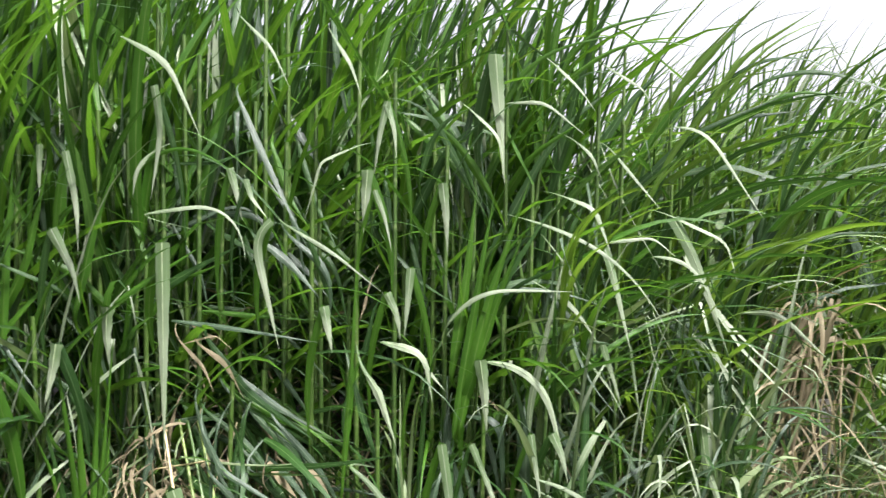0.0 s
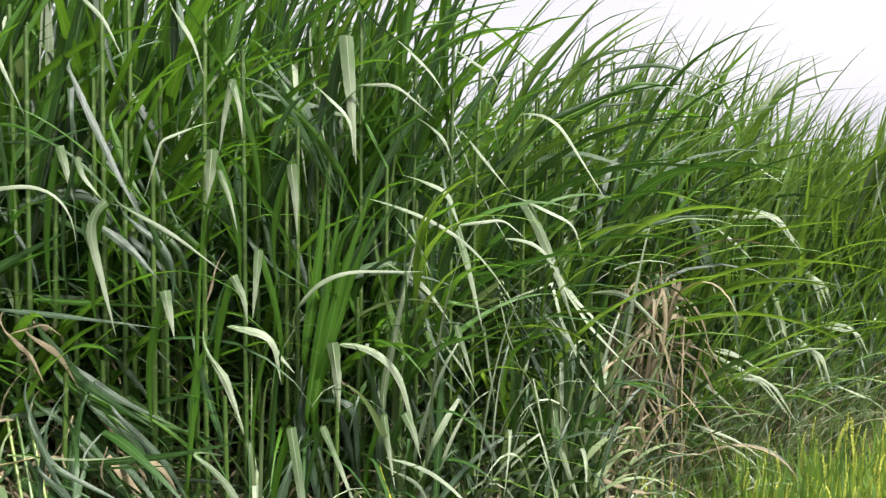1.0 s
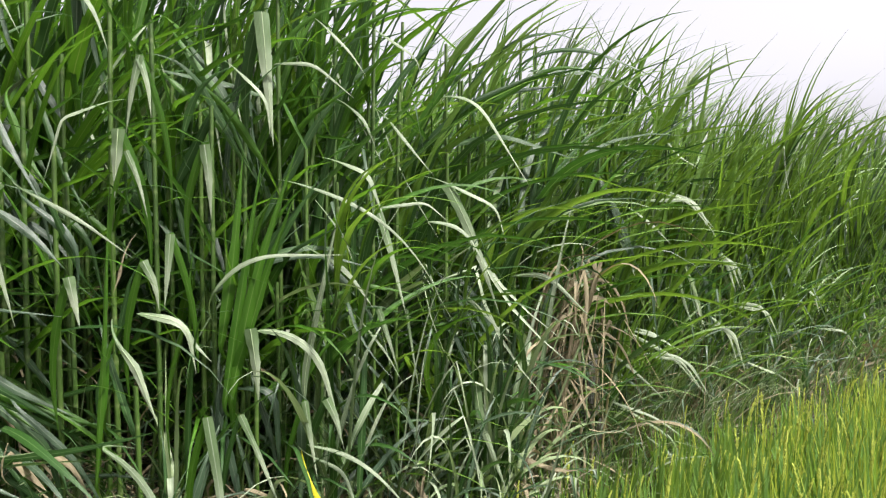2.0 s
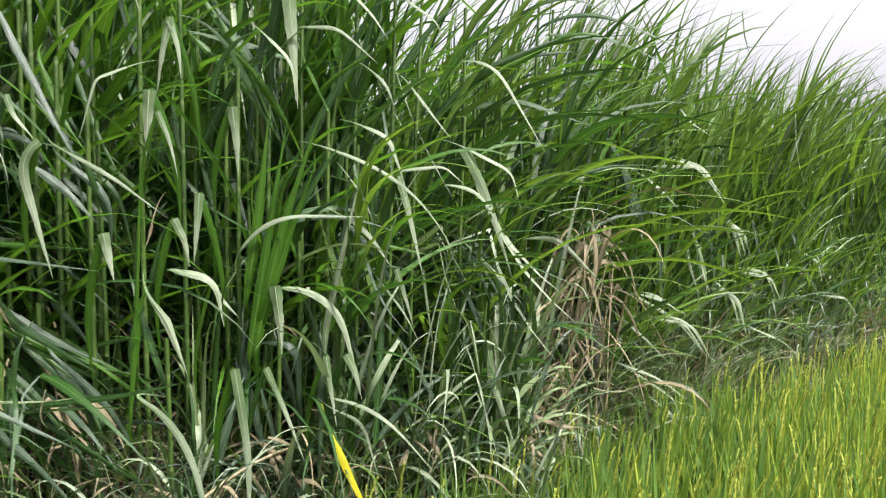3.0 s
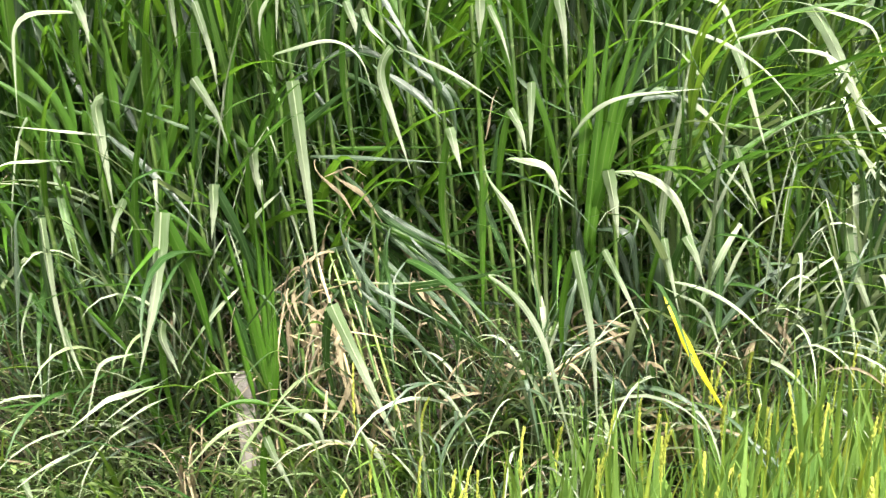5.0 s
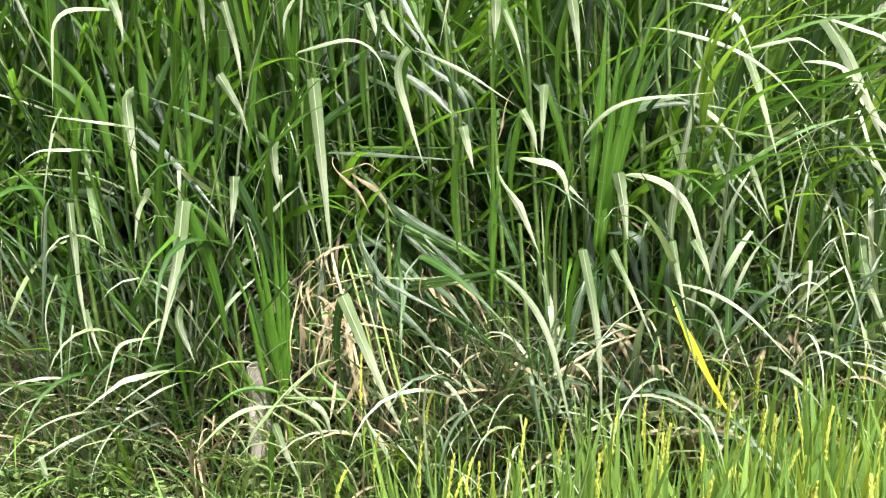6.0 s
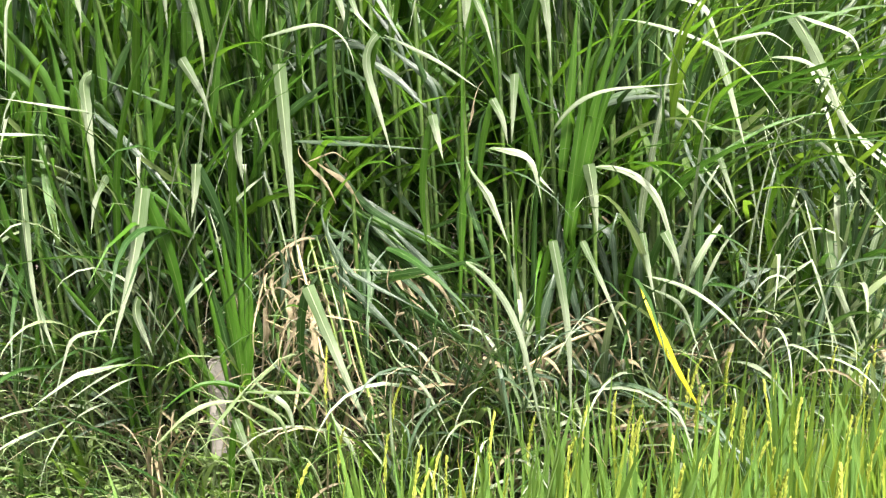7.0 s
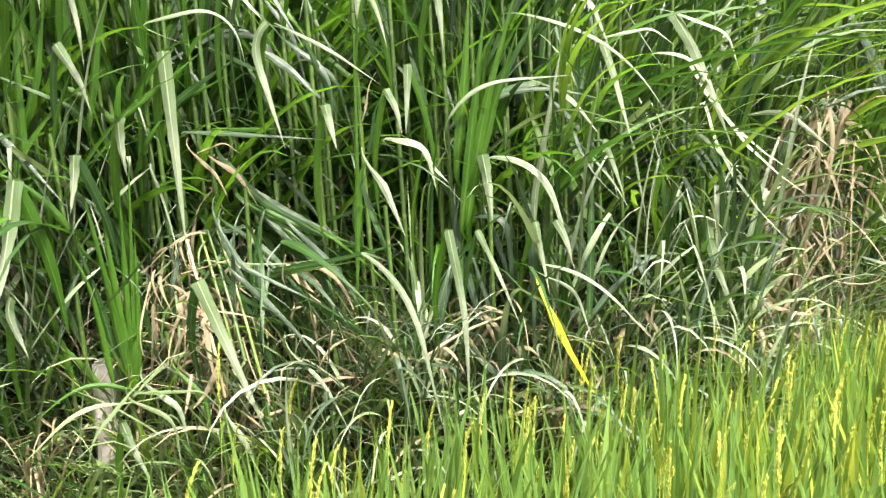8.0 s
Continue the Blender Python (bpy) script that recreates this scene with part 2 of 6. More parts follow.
def ribbon(path, side, width, mat, fold=0.25, wave=0.0, rng=None, full=False, neck=None):
    """A blade along a path: three points across (five when full), folded along its midrib, tapering to its tip."""
    n = len(path)
    s = np.linspace(0, 1, n)
    along = unit(np.gradient(path, axis=0))
    side = unit(side - along * (side * along).sum(1, keepdims=True))
    up = np.cross(along, side)
    half = width / 2 * np.minimum(1, 0.5 + 1.7 * s) * np.clip(1 - s ** 1.7, 0.01, 1) * (1 - 0.25 * s)
    if neck is not None:
        half = half * neck
    if rng is not None:
        half = half * (1 + rng.normal(0, 0.05, n))
    cols = np.array([-1, 0, 1]) if not full else np.array([-1, -0.5, 0, 0.5, 1])
    v = path[:, None] + side[:, None] * (half[:, None] * cols)[..., None]
    lift = fold * half[:, None] * np.abs(cols)
    if wave and rng is not None:
        lift = lift + wave * half[:, None] * np.abs(cols) * np.sin(s[:, None] * rng.uniform(14, 26) + cols * 1.7 + rng.uniform(0, 6))
    v = v + up[:, None] * lift[..., None]
    k = len(cols)
    i = np.arange(n - 1)[:, None] * k + np.arange(k - 1)
    f = np.stack([i, i + 1, i + k + 1, i + k], -1).reshape(-1, 4)
    uv = np.stack([np.broadcast_to((cols + 1) / 2, (n, k)), np.broadcast_to(s[:, None], (n, k))], -1).reshape(-1, 2)
    return v.reshape(-1, 3), f, uv, mat


def blade(rng, base, az, rise, length, width, droop, mat, wind=(0, 0, 0), kink=2.0, twist=0.0, segs=9, fold=0.25, wave=0.0, full=False):
    """A leaf that leaves its stem at a rise, sinks under its weight, streams with the wind and may be creased over."""
    d = np.array([math.cos(az) * math.cos(rise), math.sin(az) * math.cos(rise), math.sin(rise)])
    side = np.array([-math.sin(az), math.cos(az), 0.0])
    p, path, sides = np.array(base, float), [], []
    step = 1.0 / segs
    bent = False
    for i in range(segs + 1):
        s = i * step
        path.append(p.copy())
        a = twist * s
        sides.append(side * math.cos(a) + np.cross(d, side) * math.sin(a))
        d = d + step * (np.array([0, 0, -1.0]) * droop * (0.25 + 2.0 * s * s) + np.array(wind) * (0.2 + 1.6 * s))
        if s >= kink and not bent:
            d = d * 0.3 + np.array([0, 0, -1.0])
            bent = True
        d = d / np.linalg.norm(d)
        side = side - d * (side @ d)
        side = side / np.linalg.norm(side)
        p = p + d * length * step
    return ribbon(np.array(path), np.array(sides), width, mat, fold, wave, rng if wave else None, full)


def tube(path, radius, mat, sides=6, joint=0.16):
    """A jointed stem along a path, a little thicker at each node."""
    n = len(path)
    along = unit(np.gradient(path, axis=0))
    a = unit(np.cross(along, np.array([0.3, 1.0, 0.1])))
    b = np.cross(along, a)
    dist = np.r_[0, np.cumsum(np.linalg.norm(np.diff(path, axis=0), axis=1))]
    ang = np.linspace(0, 2 * math.pi, sides, endpoint=False)
    r = np.asarray(radius) * np.ones(n)
    v = path[:, None] + r[:, None, None] * (a[:, None] * np.cos(ang)[:, None] + b[:, None] * np.sin(ang)[:, None])
    i = np.arange(n - 1)[:, None] * sides
    j = np.arange(sides)
    f = np.stack([i + j, i + (j + 1) % sides, i + sides + (j + 1) % sides, i + sides + j], -1).reshape(-1, 4)
    uv = np.stack([np.broadcast_to(ang / 6.3, (n, sides)), np.broadcast_to((dist / joint)[:, None], (n, sides))], -1).reshape(-1, 2)
    return v.reshape(-1, 3), f, uv, mat


def cane_path(top, lean, bow=0.0, n=14):
    """From the root (0, 0, 0) up to its growing point, leaning more and more."""
    s = np.linspace(0, 1, n)
    return np.stack([lean[0] * s ** 1.8 + bow * np.sin(s * 3.1), lean[1] * s ** 1.8, top * s], 1)


# ---- plan ----
CANE_X = (-9, -3, -1.5, -0.5, 0.2, 1.5, 2.4, 4.4, 8.0, 20.0)
CANE_Y = (0.0, 2.0, 2.4, 2.6, 2.95, 3.95, 4.6, 5.7, 7.7, 14.0)
RICE_X = (-9, -1.2, -0.75, -0.49, -0.09, 0.3, 0.87, 1.86, 2.4, 3.6, 5.0, 8.0, 20.0)
RICE_Y = (-6, 1.35, 1.88, 2.12, 2.33, 2.7, 3.13, 3.76, 4.12, 4.8, 5.7, 7.4, 13.7)


def cane_edge(x):
    return float(np.interp(x, CANE_X, CANE_Y))


def rice_edge(x):
    return float(np.interp(x, RICE_X, RICE_Y))


def ground_z(x, y):
    """The paddy lies at 0; behind it a bank rises, higher towards the west."""
    high = float(np.interp(x, (-1.0, 0.9), (0.85, 0.42)))
    k = min(1.0, max(0.0, (y - cane_edge(x) + 0.5) / 0.75))
    return high * k * k * (3 - 2 * k)


WIND = np.array([1.0, -0.08, 0.0])

# ---- ground ----


def build_ground():
    bm = bmesh.new()
    xs = [-400, -120, -40, -15] + [-8 + 0.25 * i for i in range(73)] + [16, 40, 120, 400]
    ys = [-400, -120, -40, -12, -5] + [-2 + 0.25 * i for i in range(57)] + [18, 40, 120, 400]
    rows = []
    for y in ys:
        rows.append([bm.verts.new((x, y, ground_z(x, y) + 0.03 * noise.noise((x * 1.7, y * 1.7, 0)) if abs(x) < 20 and abs(y) < 20 else ground_z(x, y))) for x in xs])
    for a, b in zip(rows, rows[1:]):
        for i in range(len(xs) - 1):
            bm.faces.new((a[i], a[i + 1], b[i + 1], b[i]))
    me = bpy.data.meshes.new("ground")
    bm.to_mesh(me)
    bm.free()
    me.materials.append(SOIL)
    for p in me.polygons:
        p.use_smooth = True
    tagged(new("ground", me), "damp brown soil of a paddy and its low bank", "ground", kind="structure")


build_ground()

# ---- the cane grass ----


def cane_pieces(rng, tier="front", habit="broad"):
    """The stem and the leaves of one stalk of tall cane grass. Broad: wide dark leaves in two ranks.
    Streaming: long leaves blown over at their tips. Fountain: narrow, upright, combed by the wind.
    Drooping: a short shoot at the edge whose greyish leaves hang over."""
    gust = {"broad": 0.8, "streaming": 2.4, "fountain": 1.25, "drooping": 0.2}[habit]
    front = tier == "front"
    # many grow from a low crown and reach up with their leaves alone
    low = rng.random() < (0.4 if front else 0.7)
    top = rng.uniform(0.65, 1.1) if low else rng.uniform(1.3, 1.75)
    hang = habit == "drooping"
    if hang:
        low, top = False, rng.uniform(0.4, 0.75)
    lean = np.array([rng.uniform(0.02, 0.3) * (1.5 if habit == "streaming" else 1.0), rng.uniform(-0.2, 0.08)])
    path = cane_path(top, lean, rng.uniform(-0.06, 0.07))
    n = len(path)
    r0 = rng.uniform(0.008, 0.0125)
    rad = np.linspace(r0, r0 * 0.8, n)
    stem = tube(path, rad, S_, sides=6 if front else 4, joint=rng.uniform(0.14, 0.19))
    leaves = []
    count = int(rng.integers(12, 16)) if front else int(rng.integers(14, 18))
    az0 = rng.uniform(-0.9, 0.9)
    segs = 12 if front else 8
    for i in range(count):
        h = 0.08 + 0.92 * (i + rng.uniform(-0.3, 0.3)) / (count - 1)
        h = min(max(h, 0.05), 1.0)
        base = np.array([np.interp(h, np.linspace(0, 1, n), path[:, k]) for k in range(3)])
        az = az0 + (math.pi if i % 2 else 0) + rng.normal(0, 0.35)
        high = h ** 1.5
        rise = rng.uniform(0.5, 1.15) + 0.5 * high ** 0.7 + (0.15 if habit == "fountain" else 0)
        length = rng.uniform(0.62, 0.95) + 0.3 * high + (0.35 if low else 0.0)
        width = rng.uniform(0.03, 0.058) * (1.12 if habit == "streaming" else 1.0)
        droop = rng.uniform(0.8, 2.3) * (1.2 - 0.7 * high) * (0.7 if habit == "fountain" else 1.0)
        wind = WIND * rng.uniform(0.4, 1.3) * (0.25 + 0.95 * high) * gust
        kink = rng.uniform(0.35, 0.7) if rng.random() < (0.16 if front else 0.08) else 2.0
        roll = rng.random()
        mat = F_ if roll < {"broad": 0.08 + 0.14 * high, "streaming": 0.25 + 0.35 * high, "fountain": 0.55 + 0.4 * high, "drooping": 0.1}[habit] else G_
        if habit == "broad" and mat == F_ or habit != "fountain" and mat == G_ and rng.random() < 0.32:
            mat = V_
        # some creased leaves get the pale colour that holds sky glare
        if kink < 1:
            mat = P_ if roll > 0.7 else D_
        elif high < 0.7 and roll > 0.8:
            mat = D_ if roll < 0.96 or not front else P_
        if hang:
            length, width, droop, wind = length * 0.75, width * 0.68, rng.uniform(1.8, 3.6), wind * 0.3
            mat = (D_, P_, G_, D_, T_, P_, G_)[int(roll * 7)]
        leaves.append(blade(rng, base, az, min(rise, 1.5), length, width, droop, mat, wind, kink, rng.uniform(-1.0, 1.0), segs, rng.uniform(0.15, 0.45), 0.1))
    # the rolled young leaves that stand up from the tip
    for i in range(0 if hang else 4 if habit == "fountain" else 3):
        az = az0 + 2.1 * i
        leaves.append(blade(rng, path[-1], az, rng.uniform(1.32, 1.52), rng.uniform(0.75, 1.15) + (0.55 if low else 0.0), rng.uniform(0.024, 0.04) + (0.012 if low else 0.0), rng.uniform(0.1, 0.6), G_ if i == 0 else V_ if habit == "broad" else F_,
                            WIND * rng.uniform(0.4, 1.1) * gust, 2.0, rng.uniform(-0.8, 0.8), segs, rng.uniform(0.4, 0.8), 0.05))
    # dead leaves low down
    for i in range(3):
        h = rng.uniform(0.08, 0.45)
        base = np.array([np.interp(h, np.linspace(0, 1, n), path[:, k]) for k in range(3)])
        leaves.append(blade(rng, base, rng.uniform(0, 6.3), rng.uniform(0.1, 0.9), rng.uniform(0.3, 0.6), rng.uniform(0.012, 0.026), 2.8, (B_, B_, D_)[i],
                            (0, 0, 0), 2.0, rng.uniform(-2, 2), 7, 0.5, 0.1))
    return stem, leaves


HABITS = ["broad"] * 8 + ["streaming"] * 5 + ["fountain"] * 5


def habit_at(x, rng):
    """Which of the kinds grows here: broad to the west, streaming by the middle, fountains to the east."""
    if x > 1.2 + rng.uniform(-0.3, 0.3):
        return int(rng.integers(13, 18))
    return int(rng.integers(8, 13)) if x > 0.0 and rng.random() < 0.65 else int(rng.integers(8))


def cane_stalk(seed, habit):
    rng = np.random.default_rng(seed)
    stem, leaves = cane_pieces(rng, habit=habit)
    thing = new("cane_stalk")
    part("stem", stem, thing, "jointed green cane stem")
    for leaf in leaves:
        ob = part("leaf", leaf, thing)
        if leaf[3] in (P_, B_):
            tagged(ob, label="creased leaf, pale grey-green with sky glare in its colour" if leaf[3] == P_ else "dry brown hanging leaf")
    return tagged(thing, "tall green cane grass stalk with arching leaves on the bank", "grass stalk", "cane stalks along the bank")


def front_canes():
    rng = np.random.default_rng(5)
    kinds = [cane_stalk(100 + i, habit) for i, habit in enumerate(HABITS)]
    fresh = set(range(len(kinds)))
    spots = []
    x = -3.1
    while x < 6.2:
        for row in range(1 if -1.4 < x < -0.55 else 0, 2):
            px = x + rng.uniform(-0.08, 0.08)
            spots.append((px, cane_edge(px) + 0.22 + row * 0.2 + rng.uniform(-0.1, 0.1)))
        x += 0.17 + 0.015 * max(0, x)
    for px, py in spots:
        k = rng.uniform(0.9, 1.08)
        m = pose(px, py, ground_z(px, py) - 0.02, rng.uniform(-6, 7), rng.uniform(-9, 13), rng.uniform(-35, 35)) @ Matrix.Scale(k, 4)
        kind = habit_at(px, rng)
        if kind in fresh:
            kinds[kind].matrix_basis = m
            fresh.discard(kind)
        else:
            copy_thing(kinds[kind], m)
    for kind in sorted(fresh):
        px = rng.uniform(-2.5, 0.0) if kind < 13 else rng.uniform(2.0, 5.0)
        kinds[kind].matrix_basis = pose(px, cane_edge(px) + 0.4, ground_z(px, cane_edge(px) + 0.4) - 0.02, 0, 0, rng.uniform(-35, 35))
    # young shoots in front, no more than waist high
    x = -2.9
    while x < 5.0:
        px = x + rng.uniform(-0.07, 0.07)
        py = cane_edge(px) + rng.uniform(-0.06, 0.2)
        k = rng.uniform(0.42, 0.68)
        x += 0.11 + 0.03 * max(0, x)
        if -1.4 < px < -0.5:
            continue
        m = pose(px, py, ground_z(px, py) - 0.02, rng.uniform(-3, 10), rng.uniform(-6, 8), rng.uniform(-60, 60)) @ Matrix.Scale(k, 4)
        tagged(copy_thing(kinds[habit_at(px, rng)], m), "short young cane grass shoot at the bank's edge", "grass shoot", "young shoots along the bank")


def thicket():
    """The stalks further in, that nobody could count."""
    rng = np.random.default_rng(9)
    kinds = []
    for i, habit in enumerate(HABITS):
        b = Bag()
        stem, leaves = cane_pieces(np.random.default_rng(300 + i), "back", habit)
        for p in (stem, *leaves):
            b.add(p)
        kinds.append(b)
    bag = Bag()
    x = -4.2
    while x < 10:
        deep = 0.45
        while deep < 3.6:
            px = x + rng.uniform(-0.12, 0.12)
            py = cane_edge(px) + deep + rng.uniform(-0.1, 0.1)
            # taller and closer to the west; the blown tips stand high behind the middle
            k = rng.uniform(0.92, 1.1)
            if px < -0.8:
                k *= 1.15 if deep > 0.6 else 1.0
            elif 0.2 < px < 1.7:
                k *= 1.06
            m = pose(px, py, ground_z(px, py), rng.uniform(-6, 6), rng.uniform(-8, 11), rng.uniform(-40, 40)) @ Matrix.Scale(k, 4)
            kind = kinds[habit_at(px, rng)]
            for piece in zip(kind.v, kind.f, kind.uv, kind.m, np.cumsum([0] + [len(v) for v in kind.v[:-1]])):
                bag.add((piece[0], piece[1] - piece[4], piece[2], int(piece[3][0])), m)
            deep += 0.22 + 0.07 * deep
        x += 0.18 + 0.02 * max(0, x)
    tagged(new("cane_thicket", bag.mesh("cane_thicket")), "dense green thicket of tall cane grass behind the bank's edge", "grass thicket", kind="stuff")


def drooping_shoots():
    """Shoots whose leaves hang over the bank's edge."""
    rng = np.random.default_rng(15)
    kinds = [tagged(cane_stalk(200 + i, "drooping"), "short cane grass shoot with grey-green leaves hanging over", "grass shoot", "shoots hanging over the bank") for i in range(6)]
    for i in range(52):
        px = rng.choice((rng.uniform(-0.75, -0.15), rng.uniform(0.4, 1.0))) if i > 39 else rng.uniform(-0.6, 1.7) if i < 26 else (rng.uniform(-2.5, -1.55) if i < 36 else rng.uniform(1.7, 4.5))
        if 1.05 < px < 1.65:
            px -= 0.75
        py = cane_edge(px) - rng.uniform(-0.04, 0.16) - (0.18 if i > 39 else 0.0)
        m = pose(px, py, ground_z(px, py) - 0.02, rng.uniform(0, 12), rng.uniform(-8, 8), rng.uniform(-60, 60)) @ Matrix.Scale(rng.uniform(0.8, 1.1) * (0.7 if i > 39 or px > 0.75 else 1.0), 4)
        if i < len(kinds):
            kinds[i].matrix_basis = m
        else:
            copy_thing(kinds[i % 6], m)


front_canes()
drooping_shoots()
thicket()

# ---- the rice ----


def panicle_piece(rng, base, az, length, grains=120, plump=1.15):
    """A rice panicle: a stalk that nods at its tip, and slender grains pressed along it."""
    bag = Bag()
    s = np.linspace(0, 1, 10)
    reach = length * rng.uniform(0.05, 0.3)
    path = np.stack([base[0] + math.cos(az) * reach * s ** 2.2, base[1] + math.sin(az) * reach * s ** 2.2, base[2] + length * (s - 0.3 * (reach / length) * s ** 3)], 1)
    along = unit(np.gradient(path, axis=0))
    bag.add(tube(path, np.linspace(0.0016, 0.0007, 10), GR_, 3))
    turn = np.array([0.0, 2.09, 4.19])
    ring = np.stack([np.cos(turn), np.sin(turn), 0 * turn], 1)
    grain_v = np.concatenate([ring * 0.0006, ring * 0.0017 + np.array([0, 0, 0.005]), ring * 0.0002 + np.array([0, 0, 0.0125])])
    quads = np.array([[r * 3 + c, r * 3 + (c + 1) % 3, r * 3 + 3 + (c + 1) % 3, r * 3 + 3 + c] for r in range(2) for c in range(3)])
    for k in range(grains):
        h = rng.uniform(0.25, 1.0)
        at = np.array([np.interp(h, s, path[:, j]) for j in range(3)])
        way = Vector([np.interp(h, s, along[:, j]) for j in range(3)])
        a = rng.uniform(0, 6.3)
        off = np.array([math.cos(a), math.sin(a), 0.0]) * rng.uniform(0.0, 0.006) * (1.15 - 0.85 * h)
        tilt = Euler((rng.uniform(-0.3, 0.3), rng.uniform(-0.3, 0.3), a)).to_matrix().to_4x4()
        m = Matrix.Translation(at + off) @ way.to_track_quat("Z", "Y").to_matrix().to_4x4() @ tilt @ Matrix.Scale(plump, 4)
        bag.add((grain_v, quads, np.zeros((9, 2)), GR_), m)
    v, f, uv, _ = (np.concatenate(x) for x in (bag.v, bag.f, bag.uv, bag.m))
    return v, f, uv, GR_


def tuft_piece(rng, blades, tall, spread_r=0.05, mat=R_, wide=(0.03, 0.054), droop=(0.05, 0.6), rise=(1.2, 1.52), segs=5):
    bag = Bag()
    for i in range(blades):
        a, r = rng.uniform(0, 6.3), spread_r * math.sqrt(rng.random())
        bag.add(blade(rng, (math.cos(a) * r, math.sin(a) * r, 0), a + rng.uniform(-0.7, 0.7), rng.uniform(*rise), tall * rng.uniform(0.7, 1.08), rng.uniform(*wide),
                      rng.uniform(*droop), mat, WIND * rng.uniform(0, 0.2), 2.0, rng.uniform(-1.5, 1.5), segs, 0.18))
    v, f, uv, _ = (np.concatenate(x) for x in (bag.v, bag.f, bag.uv, bag.m))
    return v, f, uv, mat


def rice_plant(seed):
    rng = np.random.default_rng(seed)
    thing = new("rice_plant")
    part("foliage", tuft_piece(rng, 13, 0.8, 0.045, segs=6), thing)
    for i in range(2):
        part("blade", tuft_piece(rng, 1, 0.75, 0.05, RY_, segs=6), thing, "yellowing rice blade")
    for i in range(int(rng.integers(0, 3))):
        a = rng.uniform(0, 6.3)
        part("panicle", panicle_piece(rng, (math.cos(a) * 0.03, math.sin(a) * 0.03, rng.uniform(0.44, 0.6)), rng.uniform(-0.9, 1.2), rng.uniform(0.15, 0.23)), thing, "yellow ripening rice panicle")
    return tagged(thing, "green rice plant with yellow ripening panicles in the paddy", "rice plant", "rice plants in the paddy")


def rice_field():
    rng = np.random.default_rng(21)
    near, rest = [], []
    for iy in range(60):
        for ix in range(70):
            x, y = -2.4 + ix * 0.17 + rng.uniform(-0.04, 0.04), 0.95 + iy * 0.17 + rng.uniform(-0.04, 0.04)
            gap = rice_edge(x) - y
            if gap < 0 or x < -1.15 + rng.uniform(-0.1, 0.1):
                continue
            (near if gap < 0.75 and x < 2.2 or y < 2.0 and x < 1 else rest).append((x, y))
    kinds = [rice_plant(700 + i) for i in range(10)]
    for i, (x, y) in enumerate(near):
        m = pose(x, y, ground_z(x, y) * 0.7 - 0.01, rng.uniform(-3, 3), rng.uniform(-3, 3), rng.uniform(-40, 40)) @ Matrix.Scale(rng.uniform(0.9, 1.05), 4)
        if i < len(kinds):
            kinds[i].matrix_basis = m
        else:
            copy_thing(kinds[int(rng.integers(len(kinds)))], m)
    tufts = []
    for i in range(10):
        r = np.random.default_rng(800 + i)
        ps = [tuft_piece(r, 12, 0.78, 0.05), tuft_piece(r, 6, 0.76, 0.05, RY_)]
        for j in range(int(r.integers(1, 3))):
            a = r.uniform(0, 6.3)
            ps.append(panicle_piece(r, (math.cos(a) * 0.03, math.sin(a) * 0.03, r.uniform(0.48, 0.62)), r.uniform(-0.9, 1.2), 0.22, 64, 1.35))
        tufts.append(ps)
    bag = Bag()
    for x, y in rest:
        m = pose(x, y, ground_z(x, y) * 0.7 - 0.01, rng.uniform(-3, 3), rng.uniform(-3, 3), rng.uniform(-40, 40)) @ Matrix.Scale(rng.uniform(0.9, 1.05), 4)
        for p in tufts[int(rng.integers(len(tufts)))]:
            bag.add(p, m)
    # the stand's uneven rim along the headland
    rim = np.random.default_rng(22)
    for i in range(110):
        x, y = rim.uniform(-0.7, 9.3), 0.85 - 0.5 * rim.random() ** 1.6
        m = pose(x, y, ground_z(x, y) * 0.7 - 0.01, rim.uniform(-3, 3), rim.uniform(-3, 3), rim.uniform(-40, 40)) @ Matrix.Scale(rim.uniform(0.7, 1.0), 4)
        if abs(x) > 0.5 or y > 0.6:
            for p in tufts[int(rim.integers(len(tufts)))]:
                bag.add(p, m)
    tagged(new("rice_stand", bag.mesh("rice_stand")), "bright green stand of ripening rice in the paddy", "rice", kind="stuff")


rice_field()

# ---- canes that stand out at the bank's edge ----


def marked_stalk(x, y, top):
    """One stem of the edge, up to a height over the paddy."""
    z = ground_z(x, y) - 0.03
    thing = new("cane_stalk")
    thing.location = (x, y, z)
    rng = np.random.default_rng(int(abs(x * 1000 + y * 77)))
    tall = max(top - z + 0.1, 0.35)
    path = cane_path(tall, (0.03, 0.0), rng.uniform(-0.015, 0.015))
    path[:, 1] += 0.1 + 0.12 * (1 - path[:, 2] / tall)
    part("stem", tube(path, np.linspace(0.0105, 0.0075, len(path)), S_, 7, rng.uniform(0.13, 0.17)), thing, "jointed green cane stem")
    for i in range(3):
        at = path[int(len(path) * rng.uniform(0.15, 0.98))]
        high = at[2] / tall
        part("leaf", blade(rng, at, -math.pi / 2 + (1 if i % 2 else -1) * rng.uniform(0.8, 2.3), rng.uniform(0.7, 1.3), rng.uniform(0.45, 0.8), rng.uniform(0.024, 0.042), rng.uniform(0.8, 2.6),
                           G_ if rng.random() < 0.6 else V_, WIND * rng.uniform(0.1, 0.8) * high, 2.0, rng.uniform(-1, 1), 12, rng.uniform(0.15, 0.4), 0.1), thing)
    return tagged(thing, "green cane grass stalk with long pale drooping leaves", "grass stalk", "cane stalks along the bank")


